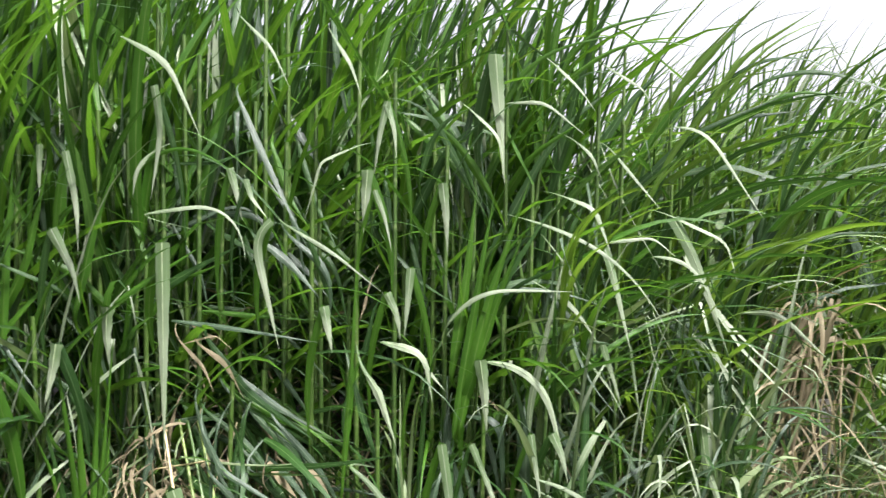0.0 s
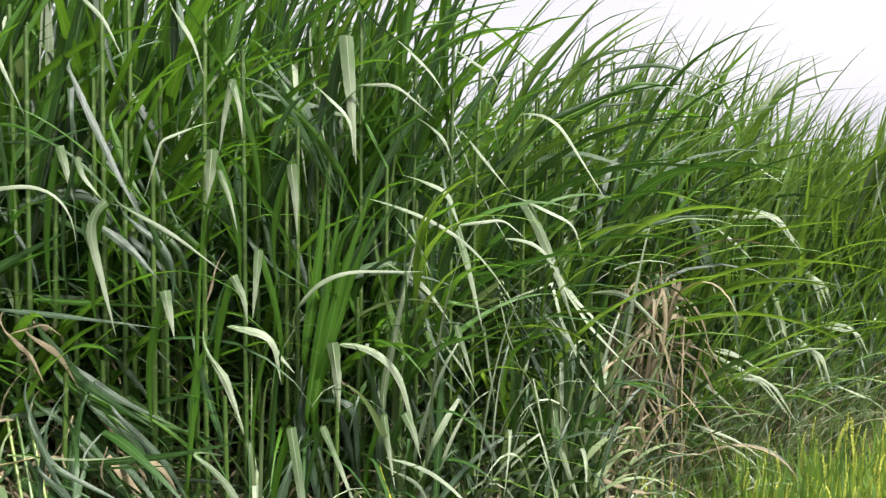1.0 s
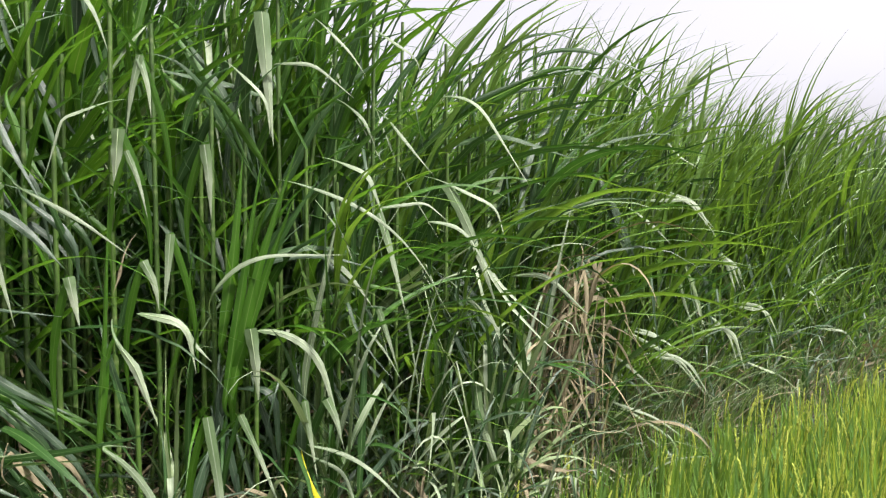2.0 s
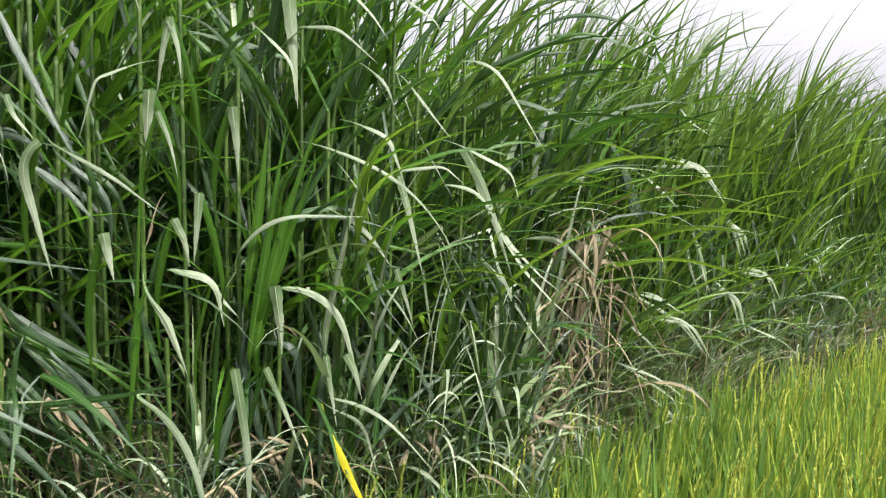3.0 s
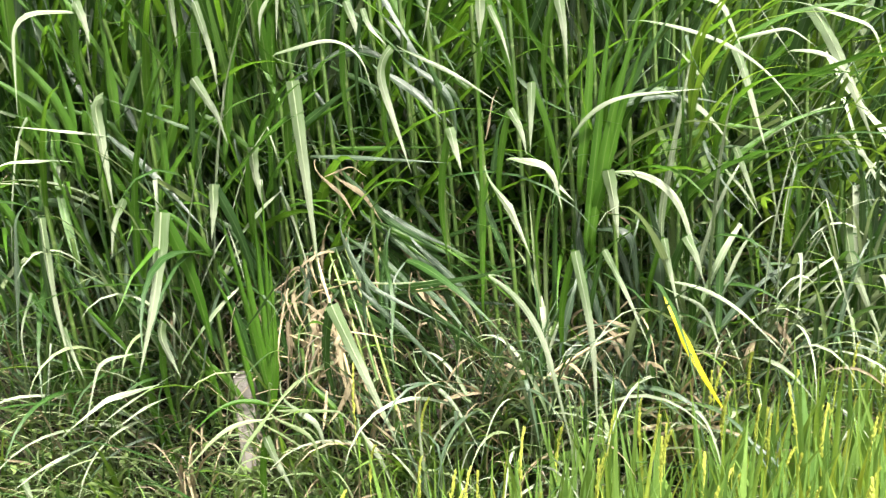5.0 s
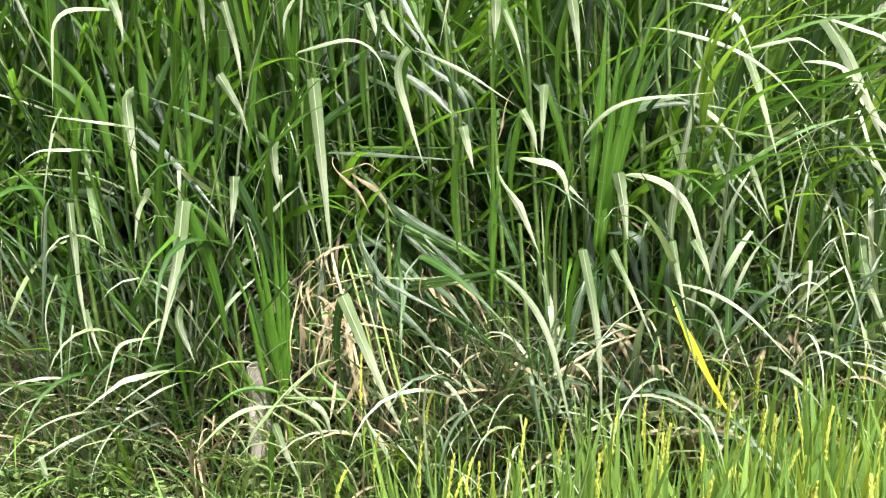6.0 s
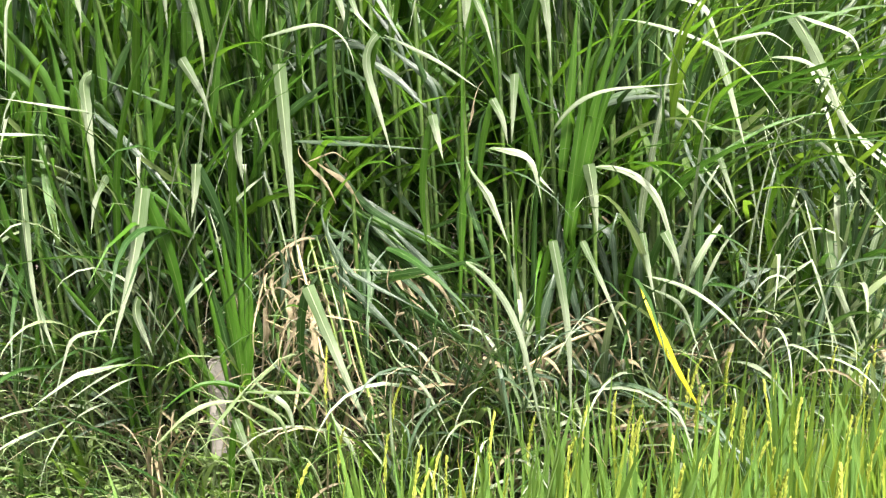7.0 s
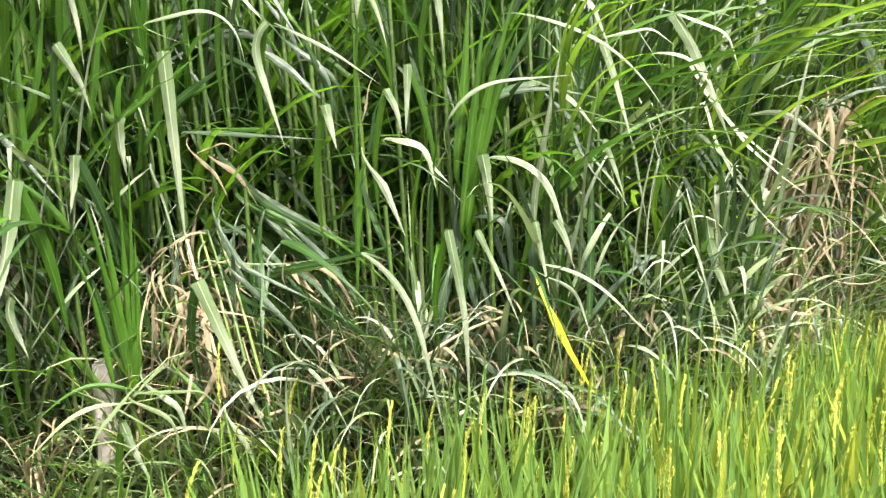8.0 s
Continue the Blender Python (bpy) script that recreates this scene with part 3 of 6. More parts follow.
def marked_leaf(thing, base, az, rise, fall, bend, soft, length, width, mat):
    """A leaf on that stem: it leaves at a rise, turns over about the bend, and ends at a fall."""
    rng = np.random.default_rng(int(abs(base[0] * 1000 + base[2] * 313)))
    s = np.linspace(0, 1, 17)
    k = np.clip((s - bend) / soft + 0.5, 0, 1)
    k = k * k * (3 - 2 * k)
    a = rise + (fall - rise) * k
    d = np.stack([math.cos(az) * np.cos(a), math.sin(az) * np.cos(a), np.sin(a)], 1)
    path = np.zeros((17, 3))
    path[1:] = np.cumsum((d[1:] + d[:-1]) / 2, 0) * length / 16
    path += np.array(base)
    # the sheath that joins the blade to its stem
    root = np.array([thing.location[0] + 0.02, thing.location[1] + 0.11, max(base[2] - (0.12 if rise > 0.7 else 0.04), thing.location[2] + 0.04)])
    if rise < -0.3:
        root = np.array(base) - d[0] * 0.1 + np.array([0, 0.1, 0])
    u = np.linspace(0, 1, 6)[:-1, None]
    turn = np.array(base) - d[0] * 0.06
    sheath = root * (1 - u) ** 2 + turn * 2 * u * (1 - u) + np.array(base) * u ** 2
    here = np.array(thing.location)
    creased = mat == P_ and rise < -1.0
    if creased:
        # a leaf that stands up green and is creased over; its underside hangs, pale with painted sky glare
        lean = math.cos(az) * 0.07
        foot = np.array(base) - np.array([lean, -0.09, rng.uniform(0.34, 0.5)])
        w = np.linspace(0, 1, 9)[:, None]
        stand = foot * (1 - w) + np.array(base) * w - np.array([lean * 0.4, 0, 0]) * np.sin(w * 3.1) - here
        stand[-1] += np.array([0, 0.006, 0.004])
        grow = np.minimum(1, 0.3 + np.linspace(0, 1, 9)) / np.clip((1 - np.linspace(0, 1, 9) ** 1.9) * (1 - 0.2 * np.linspace(0, 1, 9)), 0.01, 1)
        grow[-1] = 0.98 / 0.01 * 0.8
        part("leaf", ribbon(stand, np.cross(unit(np.gradient(stand, axis=0)), np.array([0.15, -0.95, 0.2])), width * 0.82, G_ if rng.random() < 0.5 else V_, 0.15, 0.05, rng, True, grow), thing)
        sheath = sheath[:0]
    path = np.concatenate([sheath, path]) - here
    along = unit(np.gradient(path, axis=0))
    out = np.array([0.1 * math.cos(az) + rng.uniform(-0.2, 0.2), -0.9, 0.35 + rng.uniform(-0.15, 0.25)])
    side = unit(np.cross(along, out))
    neck = np.ones(len(path))
    if creased:
        neck = 1 / np.minimum(1, 0.5 + 1.7 * s)
    else:
        neck[:5] = 0.2, 0.22, 0.25, 0.3, 0.34
        neck[5:] = np.minimum(1, 0.4 + 2.2 * s)
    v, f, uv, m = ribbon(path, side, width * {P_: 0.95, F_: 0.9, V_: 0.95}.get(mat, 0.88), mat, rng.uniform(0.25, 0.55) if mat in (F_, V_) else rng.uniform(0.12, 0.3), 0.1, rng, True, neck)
    labels = {P_: "drooping leaf, pale grey-green with sky glare in its colour", Y_: "yellow withering leaf", B_: "dry brown leaf"}
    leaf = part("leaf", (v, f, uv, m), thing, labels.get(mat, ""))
    if width > 0.036 and mat == P_:
        spine = path[:-2] if creased else path[5:-2]
        part("midrib", tube(spine, np.linspace(0.0015, 0.0006, len(spine)), RB_, 4), leaf, "pale raised midrib")


stalk = marked_stalk(-2.22, 2.26, 1.58)
marked_leaf(stalk, (-2.22, 2.21, 1.53), 0.28, -0.28, -1.00, 0.59, 0.25, 0.31, 0.062, G_)
stalk = marked_stalk(-2.05, 2.02, 1.07)
marked_leaf(stalk, (-2.08, 1.94, 0.60), 0.00, 0.46, 0.52, 0.44, 0.50, 0.28, 0.034, D_)
stalk = marked_stalk(-1.94, 2.13, 1.52)
marked_leaf(stalk, (-1.95, 2.13, 1.47), -0.53, -1.52, -1.28, 0.49, 0.47, 0.59, 0.035, D_)
marked_leaf(stalk, (-1.93, 2.03, 1.26), 0.11, -1.34, -0.80, 0.52, 0.32, 0.34, 0.028, D_)
stalk = marked_stalk(-1.80, 2.34, 2.24)
marked_leaf(stalk, (-1.80, 2.32, 1.55), 0.22, -0.41, -0.96, 0.38, 0.25, 0.46, 0.060, G_)
marked_leaf(stalk, (-1.79, 2.27, 1.51), 3.42, 1.30, 0.43, 0.50, 0.13, 0.54, 0.062, V_)
marked_leaf(stalk, (-1.77, 2.33, 1.51), 3.48, 1.58, 1.52, 0.52, 0.45, 0.69, 0.062, G_)
stalk = marked_stalk(-1.70, 2.21, 1.89)
marked_leaf(stalk, (-1.67, 2.13, 0.91), 3.37, 1.07, 0.96, 0.51, 0.47, 0.43, 0.061, G_)
stalk = marked_stalk(-1.54, 2.49, 2.47)
marked_leaf(stalk, (-1.57, 2.38, 1.84), -0.13, 1.49, 0.09, 0.83, 0.59, 0.46, 0.062, V_)
marked_leaf(stalk, (-1.53, 2.49, 2.03), -0.43, 0.91, 0.68, 0.56, 0.46, 0.51, 0.062, G_)
stalk = marked_stalk(-1.49, 2.29, 1.94)
marked_leaf(stalk, (-1.52, 2.22, 0.90), 3.37, 1.19, 0.57, 0.63, 0.20, 0.41, 0.062, G_)
marked_leaf(stalk, (-1.46, 2.21, 0.74), 3.40, 0.94, 0.42, 0.67, 0.33, 0.30, 0.057, V_)
stalk = marked_stalk(-1.34, 2.33, 1.62)
marked_leaf(stalk, (-1.32, 2.29, 0.88), 2.96, 0.60, 0.83, 0.33, 0.26, 0.57, 0.062, G_)
marked_leaf(stalk, (-1.32, 2.29, 1.08), 3.28, 1.30, 0.62, 0.55, 0.63, 0.45, 0.059, G_)
stalk = marked_stalk(-1.31, 2.41, 2.59)
marked_leaf(stalk, (-1.37, 2.38, 1.61), 3.45, 0.80, 0.36, 0.46, 0.29, 0.45, 0.053, V_)
marked_leaf(stalk, (-1.30, 2.54, 1.86), 0.32, 0.47, -1.56, 0.68, 0.60, 0.54, 0.033, D_)
marked_leaf(stalk, (-1.27, 2.25, 0.84), 3.15, 1.36, 0.79, 0.62, 0.56, 0.73, 0.057, G_)
stalk = marked_stalk(-1.34, 2.68, 2.25)
marked_leaf(stalk, (-1.34, 2.63, 2.20), -0.51, 1.46, 0.95, 0.43, 0.33, 0.58, 0.062, G_)
stalk = marked_stalk(-1.22, 2.42, 2.49)
marked_leaf(stalk, (-1.26, 2.40, 1.57), 0.02, 1.05, 0.38, 0.38, 0.34, 0.39, 0.043, V_)
marked_leaf(stalk, (-1.24, 2.40, 1.67), -0.10, 0.51, 0.44, 0.48, 0.49, 0.37, 0.056, G_)
marked_leaf(stalk, (-1.23, 2.55, 1.89), -0.10, -0.99, -1.34, 0.51, 0.36, 0.36, 0.028, D_)
marked_leaf(stalk, (-1.22, 2.34, 1.15), -0.50, -1.31, -1.38, 0.41, 0.50, 0.26, 0.026, B_)
marked_leaf(stalk, (-1.22, 2.36, 1.16), -0.57, -1.44, -1.23, 0.43, 0.49, 0.29, 0.026, B_)
marked_leaf(stalk, (-1.20, 2.51, 2.13), -0.07, -0.01, 0.32, 0.46, 0.38, 0.31, 0.032, G_)
marked_leaf(stalk, (-1.20, 2.36, 1.20), -1.78, -1.12, -1.73, 0.49, 0.17, 0.34, 0.037, D_)
marked_leaf(stalk, (-1.20, 2.21, 0.80), 0.25, -0.65, -1.82, 0.40, 0.12, 0.32, 0.032, D_)
marked_leaf(stalk, (-1.19, 2.31, 0.93), 3.66, -1.23, -1.68, 0.54, 0.30, 0.19, 0.024, B_)
stalk = marked_stalk(-1.18, 2.22, 0.85)
marked_leaf(stalk, (-1.15, 2.17, 0.80), -0.14, -0.75, -1.49, 0.40, 0.25, 0.31, 0.035, V_)
stalk = marked_stalk(-1.16, 2.68, 2.00)
marked_leaf(stalk, (-1.19, 2.71, 1.61), 0.20, -0.11, -0.28, 0.55, 0.43, 0.50, 0.044, G_)
marked_leaf(stalk, (-1.18, 2.61, 1.95), -0.01, 0.05, -1.25, 0.45, 0.42, 0.54, 0.045, D_)
marked_leaf(stalk, (-1.16, 2.62, 1.52), 0.05, -0.49, -1.23, 0.38, 0.29, 0.25, 0.038, B_)
marked_leaf(stalk, (-1.10, 2.58, 1.90), -0.22, -0.47, -0.49, 0.41, 0.50, 0.29, 0.036, G_)
stalk = marked_stalk(-1.08, 2.44, 1.87)
marked_leaf(stalk, (-1.14, 2.37, 1.29), 3.66, -1.33, -1.58, 0.44, 0.45, 0.17, 0.026, B_)
marked_leaf(stalk, (-1.08, 2.48, 1.61), 0.02, -0.09, -0.08, 0.40, 0.50, 0.39, 0.033, V_)
marked_leaf(stalk, (-1.06, 2.39, 1.22), -0.41, -1.24, -1.40, 0.32, 0.47, 0.37, 0.023, B_)
marked_leaf(stalk, (-1.05, 2.44, 1.50), -0.25, -0.84, -0.49, 0.39, 0.41, 0.52, 0.057, G_)
marked_leaf(stalk, (-1.05, 2.34, 1.29), -0.29, -1.18, -0.83, 0.51, 0.39, 0.40, 0.036, D_)
marked_leaf(stalk, (-1.05, 2.39, 1.49), -0.03, -0.58, -1.05, 0.40, 0.40, 0.22, 0.031, B_)
stalk = marked_stalk(-1.01, 2.57, 2.28)
marked_leaf(stalk, (-1.04, 2.39, 1.09), 3.66, -1.55, -1.26, 0.51, 0.40, 0.23, 0.026, B_)
marked_leaf(stalk, (-1.03, 2.41, 1.26), -0.06, -0.54, -0.99, 0.27, 0.67, 0.58, 0.046, G_)
marked_leaf(stalk, (-0.98, 2.45, 1.34), -0.17, -0.60, -0.66, 0.48, 0.50, 0.29, 0.050, V_)
marked_leaf(stalk, (-0.98, 2.45, 1.33), 0.14, -0.69, -0.90, 0.51, 0.39, 0.48, 0.046, D_)
marked_leaf(stalk, (-0.98, 2.60, 1.81), -0.19, -1.09, -1.52, 0.50, 0.35, 0.31, 0.033, G_)
marked_leaf(stalk, (-0.97, 2.76, 2.23), -0.24, -1.01, -1.04, 0.44, 0.50, 0.38, 0.054, G_)
stalk = marked_stalk(-1.01, 2.85, 2.33)
marked_leaf(stalk, (-1.05, 2.79, 2.28), -0.17, -1.03, -1.03, 0.40, 0.50, 0.51, 0.062, D_)
marked_leaf(stalk, (-0.97, 2.81, 1.87), -0.14, -0.62, -1.21, 0.44, 0.26, 0.36, 0.044, V_)
stalk = marked_stalk(-1.00, 2.40, 1.43)
marked_leaf(stalk, (-1.04, 2.34, 1.10), -0.03, -1.08, -1.22, 0.34, 0.45, 0.56, 0.055, G_)
marked_leaf(stalk, (-1.02, 2.35, 0.82), 3.68, -0.73, -1.09, 0.73, 0.43, 0.15, 0.020, B_)
marked_leaf(stalk, (-0.97, 2.36, 0.72), 3.64, -1.25, -1.21, 0.47, 0.51, 0.28, 0.022, B_)
marked_leaf(stalk, (-0.95, 2.46, 1.38), -0.18, -0.60, -0.43, 0.39, 0.46, 0.36, 0.049, D_)
stalk = marked_stalk(-0.89, 2.58, 2.65)
marked_leaf(stalk, (-0.93, 2.43, 1.14), -0.19, -0.81, -0.81, 0.40, 0.50, 0.35, 0.053, G_)
marked_leaf(stalk, (-0.92, 2.42, 1.32), 0.10, -0.51, -0.31, 0.50, 0.42, 0.42, 0.041, V_)
marked_leaf(stalk, (-0.90, 2.42, 1.28), 0.06, -0.76, -1.35, 0.45, 0.21, 0.51, 0.051, G_)
marked_leaf(stalk, (-0.90, 2.52, 1.22), -0.14, -0.46, -0.88, 0.49, 0.33, 0.30, 0.035, G_)
marked_leaf(stalk, (-0.89, 2.57, 2.06), -0.15, -0.93, -1.37, 0.38, 0.26, 0.44, 0.032, D_)
marked_leaf(stalk, (-0.88, 2.52, 1.32), -0.18, -0.56, -0.42, 0.47, 0.44, 0.45, 0.039, V_)
marked_leaf(stalk, (-0.88, 2.52, 1.45), -0.20, -0.84, -0.89, 0.42, 0.50, 0.34, 0.039, G_)
marked_leaf(stalk, (-0.88, 2.62, 1.84), -0.13, -0.64, -0.85, 0.48, 0.46, 0.29, 0.045, D_)
marked_leaf(stalk, (-0.86, 2.58, 1.54), -0.17, -0.68, -0.78, 0.44, 0.49, 0.31, 0.022, G_)
marked_leaf(stalk, (-0.86, 2.53, 2.17), -0.31, -1.20, -0.90, 0.56, 0.41, 0.32, 0.043, V_)
stalk = marked_stalk(-0.90, 2.36, 1.31)
marked_leaf(stalk, (-0.92, 2.40, 1.24), -1.48, -1.20, -1.48, 0.46, 0.48, 0.32, 0.037, D_)
marked_leaf(stalk, (-0.91, 2.37, 1.24), 3.75, -1.37, -1.51, 0.37, 0.44, 0.47, 0.035, G_)
marked_leaf(stalk, (-0.90, 2.37, 1.26), 3.73, -1.40, -1.48, 0.49, 0.49, 0.40, 0.033, G_)
stalk = marked_stalk(-0.86, 2.78, 2.41)
marked_leaf(stalk, (-0.90, 2.82, 2.36), -0.41, -0.96, -0.89, 0.48, 0.50, 0.36, 0.048, D_)
marked_leaf(stalk, (-0.82, 2.64, 1.75), -0.13, -1.25, -0.63, 0.51, 0.30, 0.29, 0.029, V_)
stalk = marked_stalk(-0.78, 2.58, 2.28)
marked_leaf(stalk, (-0.80, 2.59, 2.23), -0.50, -1.18, -1.00, 0.53, 0.44, 0.52, 0.036, G_)
marked_leaf(stalk, (-0.79, 2.39, 1.24), 0.07, -0.82, -1.10, 0.45, 0.35, 0.47, 0.036, D_)
marked_leaf(stalk, (-0.77, 2.62, 1.85), -0.10, -0.60, -1.36, 0.36, 0.50, 0.37, 0.037, G_)
stalk = marked_stalk(-0.78, 2.79, 1.96)
marked_leaf(stalk, (-0.78, 2.74, 1.91), -0.21, -0.71, -0.68, 0.43, 0.50, 0.37, 0.047, V_)
stalk = marked_stalk(-0.64, 2.52, 1.56)
marked_leaf(stalk, (-0.69, 2.46, 1.01), -0.12, 0.07, -0.13, 0.45, 0.46, 0.27, 0.025, D_)
stalk = marked_stalk(-0.45, 2.73, 2.37)
marked_leaf(stalk, (-0.49, 2.70, 2.06), -0.52, -1.47, -1.30, 0.41, 0.49, 0.18, 0.047, G_)
marked_leaf(stalk, (-0.47, 2.66, 1.84), -0.47, -0.78, -0.46, 0.48, 0.39, 0.38, 0.029, G_)
marked_leaf(stalk, (-0.41, 2.74, 2.31), -0.15, -0.72, -1.00, 0.42, 0.35, 0.46, 0.062, V_)
marked_leaf(stalk, (-0.40, 2.75, 1.94), -0.45, 1.01, 0.65, 0.51, 0.32, 0.49, 0.059, G_)
marked_leaf(stalk, (-0.40, 2.73, 1.94), -0.38, 1.04, 0.60, 0.63, 0.28, 0.46, 0.062, G_)
stalk = marked_stalk(-0.35, 2.79, 2.47)
marked_leaf(stalk, (-0.36, 2.72, 2.42), -0.11, -0.98, -1.19, 0.42, 0.39, 0.51, 0.058, V_)
marked_leaf(stalk, (-0.33, 2.78, 2.41), -0.12, -0.99, -1.23, 0.42, 0.39, 0.48, 0.062, G_)
stalk = marked_stalk(-0.24, 2.78, 2.28)
marked_leaf(stalk, (-0.27, 2.71, 1.56), -0.02, 0.68, -0.35, 0.42, 1.03, 0.64, 0.045, D_)
marked_leaf(stalk, (-0.26, 2.62, 1.20), 3.67, -1.42, -1.10, 0.48, 0.37, 0.40, 0.054, D_)
marked_leaf(stalk, (-0.26, 2.62, 1.16), -0.58, -1.25, -1.51, 0.50, 0.39, 0.51, 0.050, D_)
marked_leaf(stalk, (-0.26, 2.67, 1.25), -0.46, -1.48, -1.58, 0.35, 0.47, 0.60, 0.055, D_)
marked_leaf(stalk, (-0.24, 2.73, 1.56), 0.16, 0.86, -0.27, 0.40, 1.02, 0.60, 0.058, G_)
marked_leaf(stalk, (-0.23, 2.74, 1.18), -0.28, 1.33, 0.77, 0.43, 0.31, 0.29, 0.049, V_)
marked_leaf(stalk, (-0.22, 2.79, 2.23), 3.73, 0.71, 0.08, 0.43, 0.30, 0.29, 0.062, G_)
marked_leaf(stalk, (-0.21, 2.84, 1.45), 0.01, 1.17, 0.83, 0.49, 0.27, 0.67, 0.062, G_)
marked_leaf(stalk, (-0.19, 2.65, 1.23), -0.35, 0.01, -1.53, 0.24, 0.26, 0.50, 0.046, D_)
stalk = marked_stalk(-0.21, 2.58, 1.11)
marked_leaf(stalk, (-0.27, 2.57, 1.05), 3.78, -1.23, -1.40, 0.41, 0.44, 0.46, 0.037, D_)
marked_leaf(stalk, (-0.19, 2.60, 1.06), -0.42, -1.25, -1.35, 0.42, 0.48, 0.41, 0.033, D_)
marked_leaf(stalk, (-0.17, 2.42, 0.52), 3.47, -0.22, -0.16, 0.42, 0.49, 0.43, 0.044, V_)
stalk = marked_stalk(-0.13, 2.88, 2.63)
marked_leaf(stalk, (-0.17, 2.86, 1.46), -0.86, 0.79, 0.29, 0.51, 0.36, 0.64, 0.062, G_)
marked_leaf(stalk, (-0.14, 2.86, 1.97), 3.18, 1.20, 1.03, 0.58, 0.43, 0.43, 0.062, G_)
marked_leaf(stalk, (-0.14, 2.88, 2.05), 0.05, 1.21, 1.00, 0.64, 0.33, 0.73, 0.061, V_)
marked_leaf(stalk, (-0.14, 2.68, 1.22), -0.45, -1.21, -1.40, 0.45, 0.45, 0.36, 0.042, D_)
marked_leaf(stalk, (-0.12, 2.84, 1.79), 0.14, 1.08, 0.13, 0.79, 0.97, 0.94, 0.062, G_)
marked_leaf(stalk, (-0.12, 2.84, 2.28), 3.43, 0.27, 0.07, 0.48, 0.45, 0.35, 0.054, G_)
marked_leaf(stalk, (-0.11, 2.90, 1.95), -0.51, 0.92, 0.45, 0.51, 0.26, 0.59, 0.062, V_)
stalk = marked_stalk(0.01, 2.88, 1.96)
marked_leaf(stalk, (-0.05, 2.92, 1.91), 3.92, 0.86, -1.54, 1.12, 1.20, 0.46, 0.062, G_)
marked_leaf(stalk, (-0.02, 2.79, 1.28), 0.08, 0.74, -0.40, 0.61, 0.56, 0.55, 0.039, G_)
marked_leaf(stalk, (0.00, 2.75, 1.22), -0.51, -1.49, -1.57, 0.43, 0.48, 0.49, 0.062, D_)
marked_leaf(stalk, (0.01, 2.90, 1.20), -0.08, 1.36, 1.31, 0.50, 0.49, 0.67, 0.039, D_)
marked_leaf(stalk, (0.02, 2.76, 1.47), 0.16, 0.42, -0.23, 0.50, 0.18, 0.49, 0.042, V_)
stalk = marked_stalk(0.10, 2.85, 2.05)
marked_leaf(stalk, (0.10, 2.90, 1.67), -0.19, -0.85, -1.16, 0.48, 0.34, 0.50, 0.037, D_)
marked_leaf(stalk, (0.13, 2.81, 1.20), -0.35, -1.13, -1.29, 0.41, 0.46, 0.42, 0.038, D_)
stalk = marked_stalk(0.26, 3.07, 2.19)
marked_leaf(stalk, (0.26, 3.10, 2.14), 0.07, 1.00, 0.78, 0.54, 0.36, 0.67, 0.062, G_)
stalk = marked_stalk(0.44, 3.24, 2.61)
marked_leaf(stalk, (0.41, 3.11, 1.05), -0.83, -1.04, -0.63, 0.51, 0.39, 0.39, 0.033, D_)
marked_leaf(stalk, (0.45, 3.24, 2.05), -0.14, 0.77, 0.37, 0.48, 0.24, 0.81, 0.062, G_)
marked_leaf(stalk, (0.48, 3.26, 2.17), -0.15, 0.97, 0.85, 0.45, 0.44, 0.73, 0.062, V_)
stalk = marked_stalk(0.63, 3.31, 2.21)
marked_leaf(stalk, (0.61, 3.16, 1.41), -0.49, -1.15, -1.59, 0.57, 0.25, 0.49, 0.036, D_)
marked_leaf(stalk, (0.63, 3.28, 1.54), -0.19, -0.99, -1.03, 0.48, 0.50, 0.42, 0.047, D_)
marked_leaf(stalk, (0.64, 3.39, 2.16), -0.18, 0.15, -0.35, 0.43, 0.22, 0.67, 0.059, G_)
marked_leaf(stalk, (0.65, 3.25, 1.52), -0.30, -0.82, -1.08, 0.33, 0.34, 0.46, 0.030, D_)
stalk = marked_stalk(0.72, 3.40, 2.43)
marked_leaf(stalk, (0.72, 3.40, 1.54), -0.38, -0.89, -1.22, 0.35, 0.38, 0.47, 0.056, D_)
stalk = marked_stalk(0.76, 3.56, 2.42)
marked_leaf(stalk, (0.80, 3.56, 2.37), -0.28, 0.33, 0.05, 0.46, 0.41, 0.47, 0.062, D_)
stalk = marked_stalk(1.23, 3.86, 2.68)
marked_leaf(stalk, (1.21, 3.68, 1.17), 3.13, -0.66, -1.13, 0.49, 0.31, 0.51, 0.020, B_)
marked_leaf(stalk, (1.22, 3.88, 2.63), -0.21, -0.08, -0.49, 0.48, 0.54, 0.73, 0.046, G_)
stalk = marked_stalk(1.38, 3.72, 1.68)
marked_leaf(stalk, (1.34, 3.63, 1.54), 3.52, -1.60, -1.33, 0.48, 0.35, 0.62, 0.027, B_)
marked_leaf(stalk, (1.39, 3.71, 1.63), -0.52, -1.06, -1.01, 0.43, 0.50, 0.27, 0.031, P_)
marked_leaf(stalk, (1.40, 3.68, 1.60), 3.41, -1.27, -1.20, 0.38, 0.49, 0.62, 0.028, B_)
stalk = marked_stalk(1.58, 3.87, 2.07)
marked_leaf(stalk, (1.53, 3.77, 1.36), 3.37, -1.65, -1.23, 0.62, 0.33, 0.36, 0.026, B_)
marked_leaf(stalk, (1.57, 3.75, 0.86), -0.29, -0.34, -0.65, 0.56, 0.41, 0.43, 0.028, P_)
marked_leaf(stalk, (1.60, 3.82, 1.11), -0.37, -0.70, -0.80, 0.49, 0.49, 0.42, 0.029, P_)
